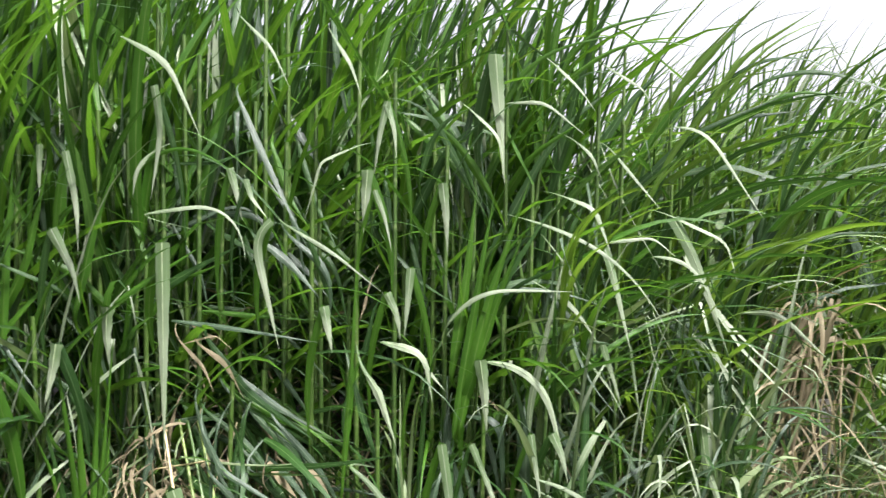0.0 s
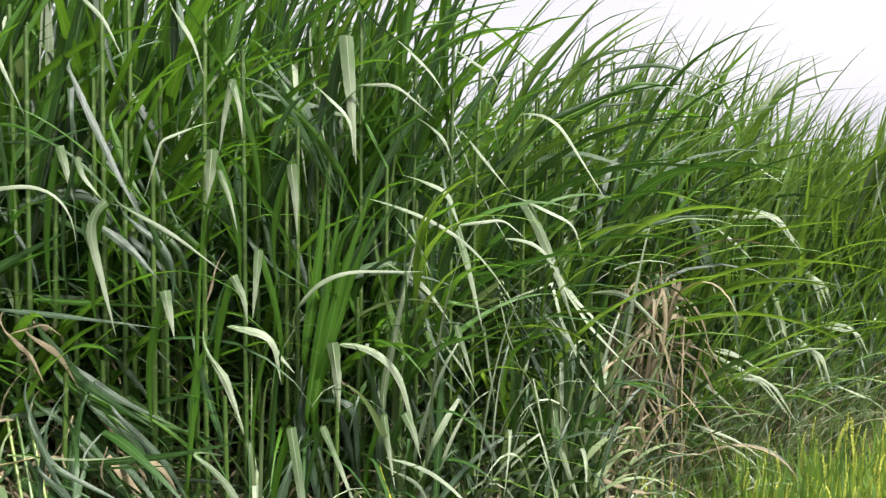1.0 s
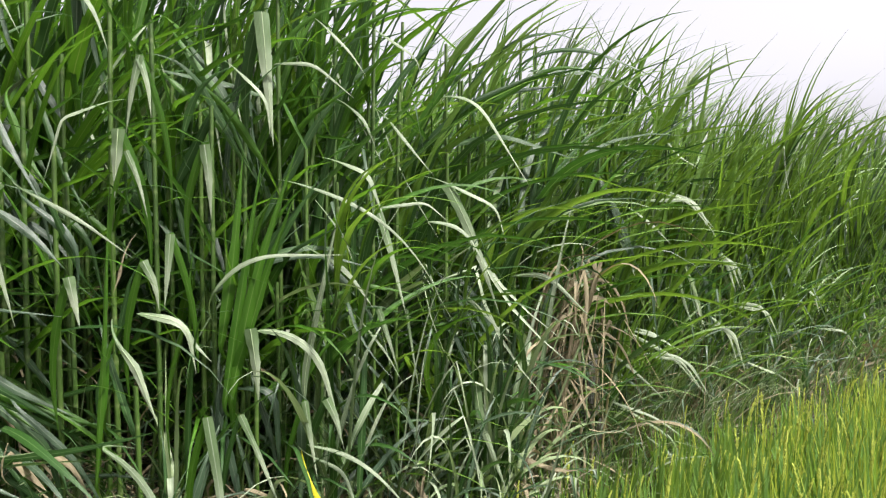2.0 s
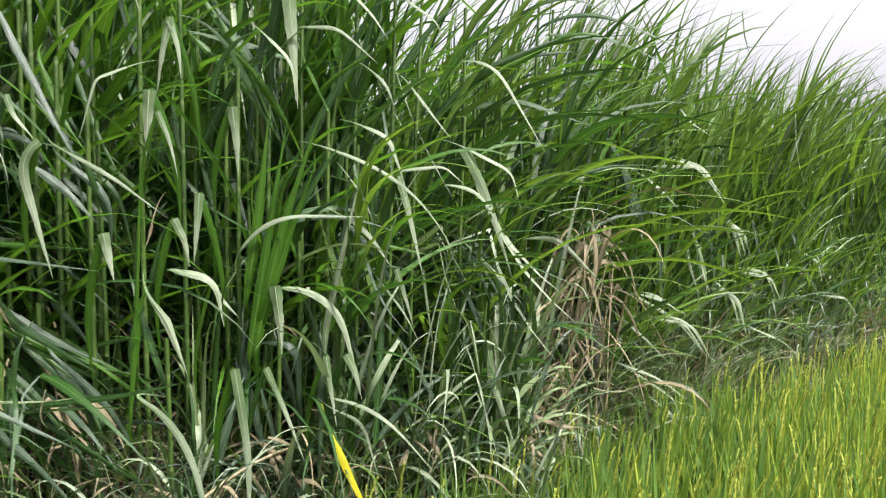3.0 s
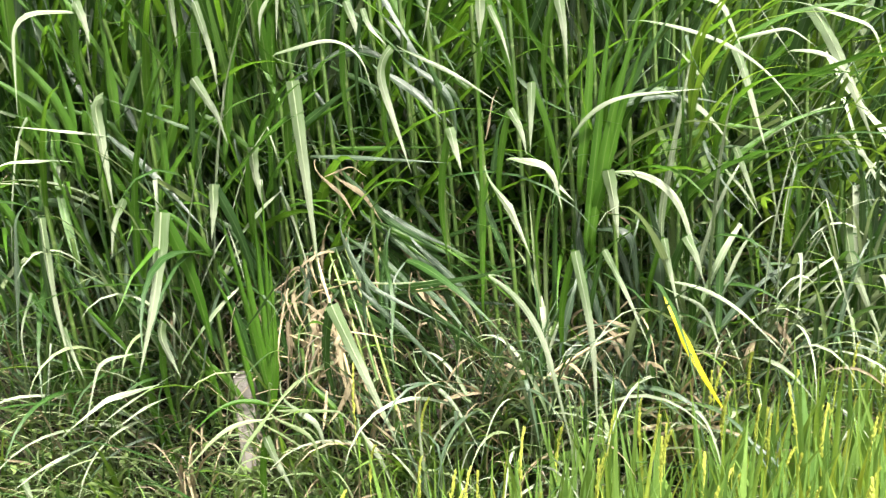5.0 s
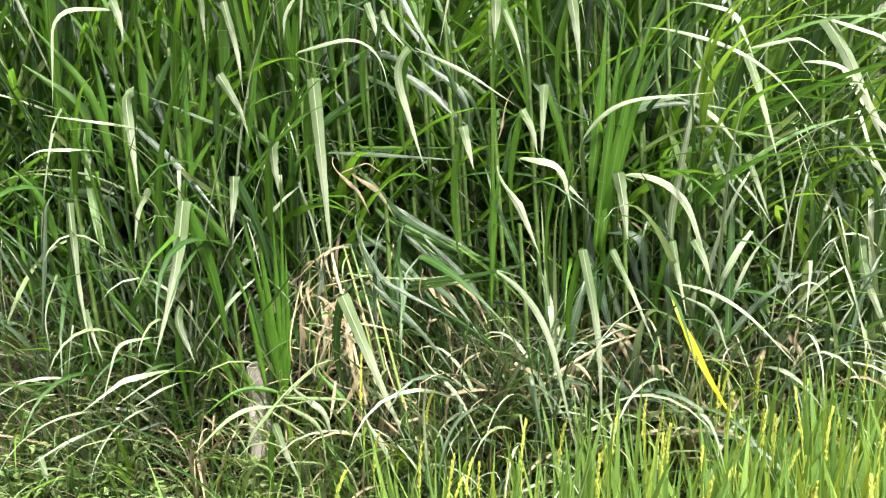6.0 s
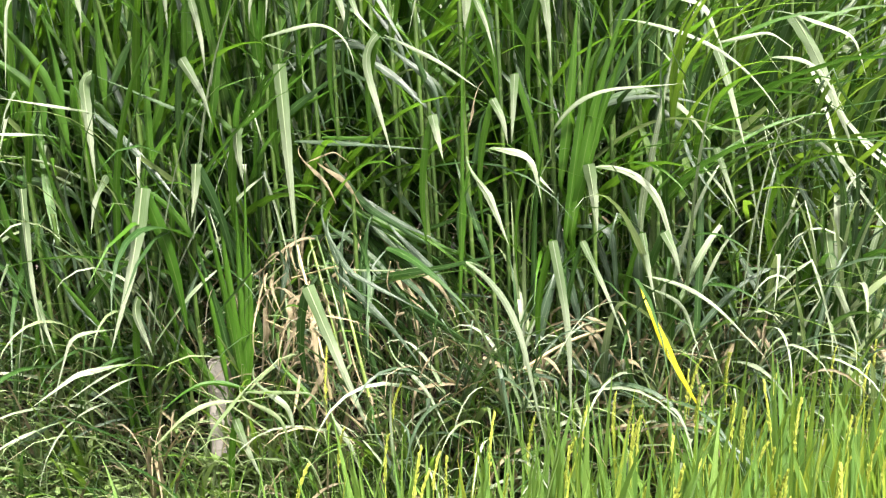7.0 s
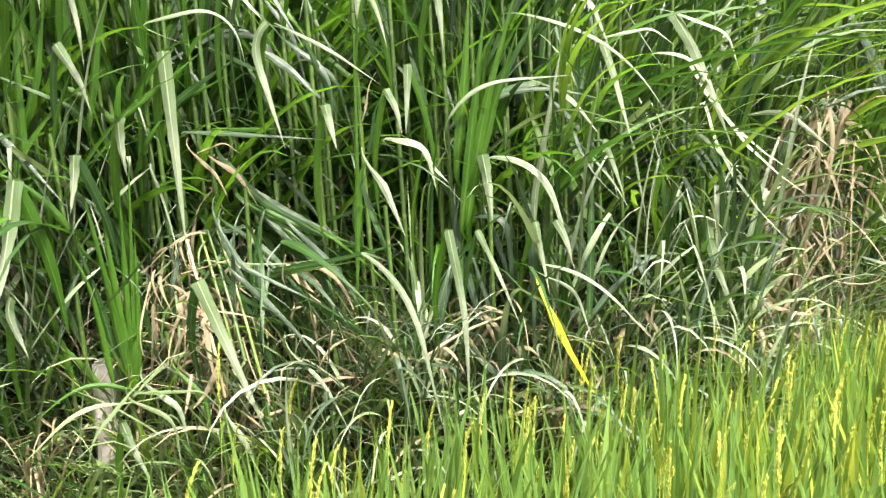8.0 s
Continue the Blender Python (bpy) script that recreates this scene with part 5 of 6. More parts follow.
marked_leaf(stalk, (-0.13, 2.49, 1.45), -0.06, -1.44, -1.52, 0.45, 0.50, 0.25, 0.046, P_)
stalk = marked_stalk(-0.15, 2.44, 1.25)
marked_leaf(stalk, (-0.15, 2.36, 1.20), -0.06, -1.17, -1.23, 0.43, 0.48, 0.36, 0.022, P_)
stalk = marked_stalk(-0.07, 2.71, 2.56)
marked_leaf(stalk, (-0.10, 2.68, 2.02), 3.49, 0.99, 0.73, 0.49, 0.41, 0.41, 0.049, V_)
marked_leaf(stalk, (-0.08, 2.59, 2.51), -0.35, -1.50, -1.50, 0.59, 0.19, 0.46, 0.059, P_)
marked_leaf(stalk, (-0.07, 2.63, 2.22), -0.35, 1.57, 0.06, 0.35, 0.95, 0.65, 0.036, V_)
marked_leaf(stalk, (-0.03, 2.61, 2.34), -0.35, -0.06, -0.73, 0.39, 0.37, 0.32, 0.024, P_)
stalk = marked_stalk(-0.09, 2.60, 1.49)
marked_leaf(stalk, (-0.09, 2.52, 1.44), -0.06, -0.07, -1.35, 0.27, 0.68, 0.53, 0.047, P_)
stalk = marked_stalk(0.02, 2.68, 1.97)
marked_leaf(stalk, (0.00, 2.63, 1.19), 3.78, 1.55, 1.47, 0.48, 0.54, 0.32, 0.024, V_)
marked_leaf(stalk, (0.01, 2.63, 1.19), -0.06, 1.18, 0.38, 0.58, 1.19, 0.38, 0.024, V_)
marked_leaf(stalk, (0.01, 2.63, 1.19), -0.06, 1.44, 1.30, 0.37, 0.59, 0.37, 0.024, V_)
marked_leaf(stalk, (0.02, 2.63, 1.19), -0.06, 1.27, 1.04, 0.38, 0.40, 0.41, 0.024, V_)
marked_leaf(stalk, (0.02, 2.55, 1.21), -0.06, -1.55, -1.64, 0.41, 0.42, 0.48, 0.051, D_)
marked_leaf(stalk, (0.03, 2.57, 1.17), -0.06, 1.51, 1.34, 0.17, 0.20, 0.72, 0.039, P_)
marked_leaf(stalk, (0.05, 2.58, 1.92), -0.06, -0.31, -1.16, 0.53, 1.20, 0.62, 0.025, P_)
stalk = marked_stalk(0.07, 2.55, 1.26)
marked_leaf(stalk, (0.04, 2.47, 1.21), -0.06, -1.44, -1.43, 0.45, 0.50, 0.26, 0.025, P_)
marked_leaf(stalk, (0.06, 2.43, 0.94), -0.06, -1.18, -1.09, 0.52, 0.59, 0.38, 0.046, Y_)
marked_leaf(stalk, (0.07, 2.47, 1.06), -0.06, -0.07, -0.88, 0.24, 0.99, 0.46, 0.023, P_)
marked_leaf(stalk, (0.08, 2.49, 1.01), -0.06, -0.45, -1.31, 0.31, 0.44, 0.29, 0.021, P_)
marked_leaf(stalk, (0.11, 2.49, 1.21), -0.06, -1.14, -1.37, 0.46, 0.52, 0.16, 0.034, P_)
stalk = marked_stalk(0.14, 2.82, 2.54)
marked_leaf(stalk, (0.11, 2.78, 2.24), -0.35, 1.08, -0.12, 0.64, 0.32, 0.41, 0.030, G_)
marked_leaf(stalk, (0.13, 2.68, 2.49), -0.35, -0.81, -1.01, 0.56, 0.54, 0.24, 0.020, P_)
marked_leaf(stalk, (0.13, 2.74, 2.42), -0.35, 1.06, 0.08, 0.36, 0.57, 0.59, 0.033, V_)
marked_leaf(stalk, (0.17, 2.77, 2.45), -0.35, 0.56, -0.35, 0.52, 0.87, 0.52, 0.034, V_)
marked_leaf(stalk, (0.18, 2.71, 2.01), -0.35, -0.40, -1.24, 0.34, 0.32, 0.30, 0.033, P_)
stalk = marked_stalk(0.13, 2.71, 1.85)
marked_leaf(stalk, (0.12, 2.63, 1.67), -0.06, -0.49, -0.99, 0.28, 0.83, 0.24, 0.031, P_)
marked_leaf(stalk, (0.14, 2.63, 1.80), -0.06, -0.94, -1.23, 0.39, 0.50, 0.16, 0.020, P_)
stalk = marked_stalk(0.29, 2.83, 2.56)
marked_leaf(stalk, (0.22, 2.74, 2.21), -0.35, -0.72, -1.21, 0.34, 0.53, 0.18, 0.021, P_)
marked_leaf(stalk, (0.25, 2.69, 1.42), -0.06, -0.92, -1.11, 0.49, 0.55, 0.25, 0.016, P_)
marked_leaf(stalk, (0.30, 2.73, 1.48), -0.06, -1.27, -1.30, 0.45, 0.50, 0.24, 0.024, P_)
marked_leaf(stalk, (0.31, 2.74, 1.83), -0.06, -1.25, -1.36, 0.23, 0.59, 0.39, 0.036, P_)
marked_leaf(stalk, (0.32, 2.76, 1.85), -0.06, 0.11, -0.75, 0.59, 0.29, 0.28, 0.024, P_)
marked_leaf(stalk, (0.33, 2.81, 2.51), -0.35, -0.64, -1.58, 0.75, 0.47, 0.25, 0.021, P_)
stalk = marked_stalk(0.39, 2.92, 2.23)
marked_leaf(stalk, (0.37, 2.86, 2.18), -0.35, -0.92, -0.90, 0.45, 0.50, 0.27, 0.022, P_)
marked_leaf(stalk, (0.41, 2.82, 1.47), -0.06, -1.45, -1.43, 0.45, 0.50, 0.34, 0.014, P_)
stalk = marked_stalk(0.60, 3.05, 2.00)
marked_leaf(stalk, (0.53, 2.92, 1.80), -0.06, -0.13, -1.09, 0.35, 0.64, 0.33, 0.029, P_)
marked_leaf(stalk, (0.60, 2.97, 1.95), -0.06, -1.04, -1.26, 0.22, 0.94, 0.57, 0.054, P_)
marked_leaf(stalk, (0.61, 2.97, 1.95), -0.06, -0.46, -1.33, 0.56, 0.30, 0.37, 0.029, P_)
marked_leaf(stalk, (0.65, 3.00, 1.52), -0.06, -0.79, -0.86, 0.45, 0.50, 0.31, 0.030, P_)
stalk = marked_stalk(0.62, 3.15, 2.49)
marked_leaf(stalk, (0.62, 3.04, 2.32), -0.35, 0.01, -1.05, 0.18, 0.49, 0.54, 0.028, P_)
marked_leaf(stalk, (0.63, 3.10, 2.44), -0.35, 1.39, 0.79, 0.05, 0.43, 0.52, 0.062, F_)
stalk = marked_stalk(0.69, 3.00, 1.20)
marked_leaf(stalk, (0.69, 2.92, 1.15), -0.06, -1.48, -1.24, 0.28, 0.47, 0.48, 0.042, P_)
stalk = marked_stalk(0.76, 3.32, 2.45)
marked_leaf(stalk, (0.75, 3.25, 2.40), -0.35, 0.90, -0.93, 0.61, 1.16, 0.67, 0.045, G_)
marked_leaf(stalk, (0.77, 3.23, 2.39), -0.35, 1.00, 0.50, 0.45, 0.42, 0.64, 0.049, F_)
stalk = marked_stalk(0.84, 3.39, 2.38)
marked_leaf(stalk, (0.84, 3.31, 2.33), -0.35, 0.50, -0.43, 0.63, 0.54, 0.59, 0.050, V_)
stalk = marked_stalk(0.97, 3.40, 1.61)
marked_leaf(stalk, (0.97, 3.32, 1.56), -0.35, 0.07, -0.80, 0.30, 0.48, 0.41, 0.040, P_)
stalk = marked_stalk(1.07, 3.57, 2.63)
marked_leaf(stalk, (1.07, 3.49, 2.58), -0.35, 1.00, -0.49, 0.12, 1.19, 0.72, 0.043, G_)
stalk = marked_stalk(1.60, 3.97, 2.07)
marked_leaf(stalk, (1.60, 3.89, 2.02), -0.35, -1.14, -1.34, 0.55, 0.59, 0.53, 0.053, D_)
stalk = marked_stalk(1.83, 4.03, 1.90)
marked_leaf(stalk, (1.79, 3.93, 1.22), -0.35, -0.29, -0.68, 0.42, 0.45, 0.25, 0.030, P_)
marked_leaf(stalk, (1.83, 3.95, 1.85), -0.35, -0.74, -0.85, 0.52, 0.40, 0.23, 0.036, P_)
marked_leaf(stalk, (1.87, 3.98, 1.07), -0.35, -0.03, -1.01, 0.44, 0.53, 0.42, 0.030, P_)
stalk = marked_stalk(2.04, 4.19, 2.03)
marked_leaf(stalk, (2.04, 4.11, 1.98), -0.35, -0.26, -0.95, 0.35, 0.54, 0.40, 0.028, P_)
stalk = marked_stalk(2.21, 4.36, 2.22)
marked_leaf(stalk, (2.21, 4.28, 2.17), -0.35, 1.48, 1.34, 0.40, 0.47, 0.56, 0.059, F_)
stalk = marked_stalk(2.32, 4.39, 1.52)
marked_leaf(stalk, (2.32, 4.31, 1.47), -0.35, -1.42, -1.21, 0.65, 0.50, 0.33, 0.033, P_)
stalk = marked_stalk(2.42, 4.52, 2.24)
marked_leaf(stalk, (2.42, 4.44, 2.19), -0.35, 1.41, 1.38, 0.45, 0.50, 0.78, 0.061, F_)
stalk = marked_stalk(2.51, 4.54, 2.07)
marked_leaf(stalk, (2.51, 4.42, 1.16), -0.35, -0.29, -1.32, 0.36, 0.69, 0.32, 0.047, P_)
marked_leaf(stalk, (2.52, 4.50, 2.02), -0.35, 1.54, 1.33, 0.25, 0.34, 0.73, 0.055, F_)
stalk = marked_stalk(2.59, 4.54, 1.66)
marked_leaf(stalk, (2.59, 4.46, 1.61), -0.35, -1.05, -1.32, 0.32, 0.32, 0.27, 0.041, P_)
stalk = marked_stalk(2.72, 4.68, 1.86)
marked_leaf(stalk, (2.72, 4.60, 1.81), -0.35, 1.39, 1.48, 0.40, 0.50, 0.85, 0.063, F_)

# ---- things on the bank ----


def concrete_post(x, y, top, wide, tilt):
    """A squared, chipped fence post."""
    z = ground_z(x, y) - 0.15
    bm = bmesh.new()
    bmesh.ops.create_cube(bm, size=1)
    for v in bm.verts:
        v.co = Vector((v.co.x * wide, v.co.y * wide, (v.co.z + 0.5) * (top - z)))
    bmesh.ops.subdivide_edges(bm, edges=[e for e in bm.edges if abs(e.verts[0].co.z - e.verts[1].co.z) > 0.1], cuts=9)
    bmesh.ops.bevel(bm, geom=[e for e in bm.edges if len(e.link_faces) == 2 and e.calc_face_angle() > 1], offset=wide * 0.12, segments=2, affect="EDGES")
    for v in bm.verts:
        v.co += 0.006 * noise.noise_vector(v.co * 17 + Vector((x, y, 0)))
    me = bpy.data.meshes.new("concrete_post")
    bm.to_mesh(me)
    bm.free()
    me.materials.append(CONCRETE)
    ob = new("concrete_post", me)
    ob.matrix_basis = pose(x, y, z, 0, tilt, 12)
    return tagged(ob, "weathered grey concrete post half hidden in the grass", "post", "posts along the bank")


concrete_post(-1.5, 2.26, 0.83, 0.07, 3)
concrete_post(1.57, 4.0, 1.08, 0.075, -2)


def loose_leaf(rng, base, tip, width, mat, sag=0.1, segs=11, fold=0.5, face=(0.3, 1.1)):
    """A leaf lying from one place to another, sagging or arched between."""
    s = np.linspace(0, 1, segs)[:, None]
    a, b = np.array(base), np.array(tip)
    path = a * (1 - s) + b * s + np.array([0, 0, 1.0]) * sag * 4 * s * (1 - s) + np.array([rng.uniform(-0.04, 0.04), rng.uniform(-0.04, 0.04), 0]) * np.sin(s * 3.1)
    side = np.cross(unit(np.gradient(path, axis=0)), np.array([rng.uniform(-0.5, 0.5), -0.8, rng.uniform(*face)]))
    return ribbon(path, side, width, mat, rng.uniform(0.05, fold), 0.12, rng)


def dry_clump(x, y, top, reach):
    """A stool of dead cane: withered leaves that hang from a broken crown."""
    rng = np.random.default_rng(51)
    thing = new("dry_cane_clump")
    z0 = ground_z(x, y)
    thing.location = (x, y, z0)
    for i in range(9):
        lean = (rng.uniform(-0.25, 0.1), rng.uniform(-0.15, 0.05))
        tall = (top - z0) * rng.uniform(0.6, 0.97)
        path = cane_path(tall, lean) + np.array([rng.uniform(-0.2, 0.1), rng.uniform(-0.1, 0.1), -0.03])
        part("stem", tube(path, np.linspace(0.009, 0.006, len(path)), SD_, 5, 0.15), thing, "dead straw-coloured stem")
    for i in range(105):
        h = (top - z0) * rng.uniform(0.3, 1.0) ** 0.8
        low = 1 - h / (top - z0)
        a = np.array([rng.normal(-0.02, 0.07) - 0.34 * low, rng.uniform(-0.2, 0.06), h])
        drop = h * rng.uniform(0.3, 0.95)
        b = a + np.array([rng.normal(-0.38, 0.34) * reach * drop, rng.uniform(-0.16, 0.02), -drop])
        b[2] = max(b[2], 0.03)
        part("dry_leaf", loose_leaf(rng, a, b, rng.uniform(0.007, 0.018) if i % 5 else rng.uniform(0.02, 0.032), B_ if rng.random() < 0.8 else (T_ if rng.random() < 0.6 else D_), rng.uniform(-0.12, 0.14)), thing)
    # withered leaves that arch out, some of them snapped
    for i in range(95):
        h = (top - z0) * rng.uniform(0.2, 0.95)
        a = np.array([rng.normal(-0.05, 0.09) - 0.28 * (1 - h / (top - z0)), rng.uniform(-0.16, 0.06), h])
        az = rng.choice((math.pi, 0.0), p=(0.7, 0.3)) + rng.normal(0, 0.7)
        part("dry_leaf", blade(rng, a, az, rng.uniform(-0.9, 0.9), h * rng.uniform(0.3, 0.8), rng.uniform(0.009, 0.026), rng.uniform(1.5, 4.0), B_ if rng.random() < 0.8 else D_, (0, 0, 0), rng.uniform(0.2, 1.6), rng.uniform(-2.5, 2.5), 10, rng.uniform(0.1, 0.5), 0.15), thing)
    # sheaths creased over at the crown
    for i in range(14):
        a = np.array([rng.normal(-0.04, 0.08), rng.uniform(-0.2, 0.0), (top - z0) * rng.uniform(0.7, 1.0)])
        b = a + np.array([rng.choice((-1, 1)) * rng.uniform(0.1, 0.28), rng.uniform(-0.1, 0.0), -rng.uniform(0.15, 0.45)])
        part("dry_leaf", loose_leaf(rng, a, b, rng.uniform(0.018, 0.036), B_, rng.uniform(0.08, 0.16)), thing)
    return tagged(thing, "clump of withered brown cane leaves hanging to the ground", "dead grass")


dry_clump(1.42, 3.78, 1.62, 1.3)


def lodged_canes():
    """Canes broken over and lying on the bank, with their leaves fanned out."""
    rng = np.random.default_rng(61)
    thing = new("fallen_cane")
    thing.location = (-1.12, 2.5, ground_z(-1.12, 2.5))
    base = np.array(thing.location)
    crown = np.array([-1.12, 2.44, 1.3]) - base
    for i in range(4):
        s = np.linspace(0, 1, 10)[:, None]
        a = np.array([-0.98 + 0.04 * i, 2.14 + 0.04 * (i % 2), 0.72 + 0.06 * (i % 3)]) - base
        b = crown + np.array([-0.05 + 0.035 * i, rng.uniform(-0.13, -0.03), -0.05])
        path = a * (1 - s) + b * s + np.array([0.03, -0.05, 0]) * np.sin(s * 3.1)
        part("stem", tube(path, np.linspace(0.0058, 0.0045, 10), SP_ if i in (1, 3) else S_ if i else SD_, 6, 0.12), thing, "bent yellow-green stem" if i else "broken straw-coloured stem")
    for i in range(58):
        a = crown + np.array([rng.uniform(-0.15, 0.3), rng.uniform(-0.1, 0.2), rng.uniform(-0.3, 0.02)])
        ang = rng.normal(-0.5, 0.34) if i % 4 else rng.uniform(2.0, 5.2)
        far = rng.uniform(0.3, 0.66) if i % 4 else rng.uniform(0.2, 0.4)
        b = a + np.array([math.cos(ang) * far, rng.uniform(-0.32, 0.08), math.sin(ang) * far * 0.9])
        part("leaf", loose_leaf(rng, a, b, rng.uniform(0.016, 0.038), G_ if rng.random() < 0.9 else D_, rng.uniform(-0.03, 0.07), 11, 0.16, (-0.9, 0.3)), thing)
    return tagged(thing, "fallen cane with dark dull leaves fanned over the bank", "fallen grass")


lodged_canes()


def dead_bundle(x, y, z, tall, wide, count, seed):
    """Dry leaves and sheaths that hang in a bundle over the bank's face."""
    rng = np.random.default_rng(seed)
    thing = new("dry_leaf_bundle")
    thing.location = (x, y, z - tall)
    for i in range(count):
        a = np.array([rng.uniform(-wide, wide), rng.uniform(-0.08, 0.06), tall * rng.uniform(0.45, 1.05)])
        ang = rng.normal(-1.5, 0.5) if i % 5 else rng.uniform(-3.1, 0.2)
        far = tall * rng.uniform(0.12, 0.55)
        b = a + np.array([math.cos(ang) * far, rng.uniform(-0.12, 0.05), math.sin(ang) * far])
        b[2] = max(b[2], 0.0)
        part("dry_leaf", loose_leaf(rng, a, b, rng.uniform(0.005, 0.016) * (2 if i % 4 == 0 else 1), B_ if rng.random() < 0.74 else (D_ if rng.random() < 0.5 else T_), rng.uniform(-0.05, 0.06), 9), thing)
    return tagged(thing, "bundle of dry brown leaves hanging over the bank", "dead grass", "dry bundles on the bank")


def straw(x, y, z, count, seed):
    """Short broken straw-coloured stems caught on the bank's face."""
    rng = np.random.default_rng(seed)
    thing = new("broken_straw")
    thing.location = (x, y, z - 0.3)
    for i in range(count):
        s = np.linspace(0, 1, 5)[:, None]
        a = np.array([rng.uniform(-0.2, 0.12), rng.uniform(-0.02, 0.12), rng.uniform(0.0, 0.42)])
        b = a + np.array([rng.uniform(-0.1, 0.2), rng.uniform(-0.12, 0.02), rng.uniform(-0.22, 0.05)])
        path = a * (1 - s) + b * s
        part("straw", tube(path, rng.uniform(0.0016, 0.0042), SD_, 5, 0.3), thing)
    return tagged(thing, "broken pale straw-coloured stems lying on the bank", "straw")


straw(-1.16, 2.27, 1.02, 20, 91)
straw(-1.66, 2.36, 1.2, 12, 92)
dead_bundle(-1.18, 2.3, 1.2, 0.75, 0.12, 60, 71)
dead_bundle(-1.05, 2.22, 1.05, 0.6, 0.08, 22, 87)
dead_bundle(-0.92, 2.42, 1.22, 0.5, 0.2, 30, 88)
dead_bundle(-1.62, 2.42, 1.25, 0.7, 0.16, 34, 72)
dead_bundle(-0.1, 2.62, 0.95, 0.6, 0.18, 26, 73)
dead_bundle(-0.95, 2.28, 0.92, 0.6, 0.2, 12, 83)
dead_bundle(-0.62, 2.38, 0.85, 0.55, 0.22, 9, 84)
dead_bundle(-0.3, 2.5, 0.8, 0.5, 0.2, 9, 85)
dead_bundle(0.3, 2.85, 0.85, 0.5, 0.2, 22, 86)
for i, (x, count) in enumerate(((0.02, 18), (0.5, 26), (0.72, 26), (0.95, 34), (1.12, 40), (1.95, 24), (2.5, 20), (3.1, 20), (3.8, 18), (4.6, 14))):
    y = cane_edge(x) - (0.2 if x < 1.5 else 0.12)
    dead_bundle(x, y + 0.06, ground_z(x, y) + (0.62 if x < 1.5 else 0.5), 0.55, 0.24, count, 174 + i)


def low_shoot(x, seed):
    """A low shoot on the bank's face: arching dull and greyish leaves from a short crown, a few of them dry or snapped."""
    rng = np.random.default_rng(seed)
    y = cane_edge(x) - rng.uniform(0.1, 0.26)
    thing = new("low_grass_shoot")
    thing.location = (x, y, ground_z(x, y) - 0.01)
    tall = rng.uniform(0.2, 0.55)
    path = cane_path(tall, (rng.uniform(-0.05, 0.08), rng.uniform(-0.1, 0.0)), 0.02, 8)
    part("stem", tube(path, np.linspace(0.007, 0.005, 8), S_, 5, 0.1), thing)
    for i in range(15):
        at = path[int(rng.integers(1, 8))]
        mat = (D_, D_, G_, P_, P_, T_, B_, D_)[int(rng.integers(8))]
        side = 1 if i % 2 else -1
        leaf = blade(rng, at, -math.pi / 2 + side * rng.uniform(0.2, 1.9), rng.uniform(0.3, 1.3), rng.uniform(0.34, 0.7), rng.uniform(0.015, 0.034), rng.uniform(1.2, 3.4), mat,
                     WIND * rng.uniform(0, 0.3), rng.uniform(0.35, 0.8) if rng.random() < 0.3 else 2.0, rng.uniform(-1.4, 1.4), 10, rng.uniform(0.1, 0.35), 0.1)
        part("dry_leaf" if mat == B_ else "leaf", leaf, thing)
    return tagged(thing, "low shoot with dull grey-green arching leaves on the bank", "grass shoot", "low shoots on the bank's face")


for i in range(24):
    low_shoot(-0.92 + 0.105 * i + 0.03 * (i % 3), 300 + i)


def broken_cane():
    """A snapped dry cane with frayed sheaths, lying across the edge."""
    rng = np.random.default_rng(81)
    thing = new("broken_cane")
    thing.location = (-0.42, 2.32, 0.6)
    s = np.linspace(0, 1, 10)[:, None]
    path = np.array([0.0, 0.02, 0.13]) * (1 - s) + np.array([0.34, 0.24, 0.27]) * s + np.array([0, 0, 0.03]) * np.sin(s * 3.1)
    part("stem", tube(path, np.linspace(0.007, 0.005, 10), SD_, 6, 0.1), thing)
    for i in range(14):
        a = path[int(rng.integers(10))]
        b = a + np.array([rng.uniform(-0.12, 0.12), rng.uniform(-0.08, 0.04), rng.uniform(-0.22, 0.04)])
        part("sheath", loose_leaf(rng, a, b, rng.uniform(0.01, 0.022), B_, rng.uniform(-0.02, 0.03), 7), thing)
    return tagged(thing, "snapped straw-coloured cane with frayed dry sheaths", "dead cane")


broken_cane()


def grass_tuft(x, y, count, tall, mat, seed):
    """A tuft of arching blades at the bank's foot."""
    rng = np.random.default_rng(seed)
    thing = new("grass_tuft")
    thing.location = (x, y, ground_z(x, y) - 0.01)
    for i in range(count):
        az = rng.uniform(0, 6.3)
        part("leaf", blade(rng, (math.cos(az) * 0.02, math.sin(az) * 0.02, 0), az, rng.uniform(0.9, 1.45), tall * rng.uniform(0.65, 1.1), rng.uniform(0.014, 0.034),
                           rng.uniform(0.8, 2.2), mat, (0, 0, 0), 2.0, rng.uniform(-1, 1), 10, 0.3, 0.05), thing)
    return tagged(thing, "tuft of bright green arching grass at the foot of the bank", "grass tuft", "tufts at the foot of the bank")


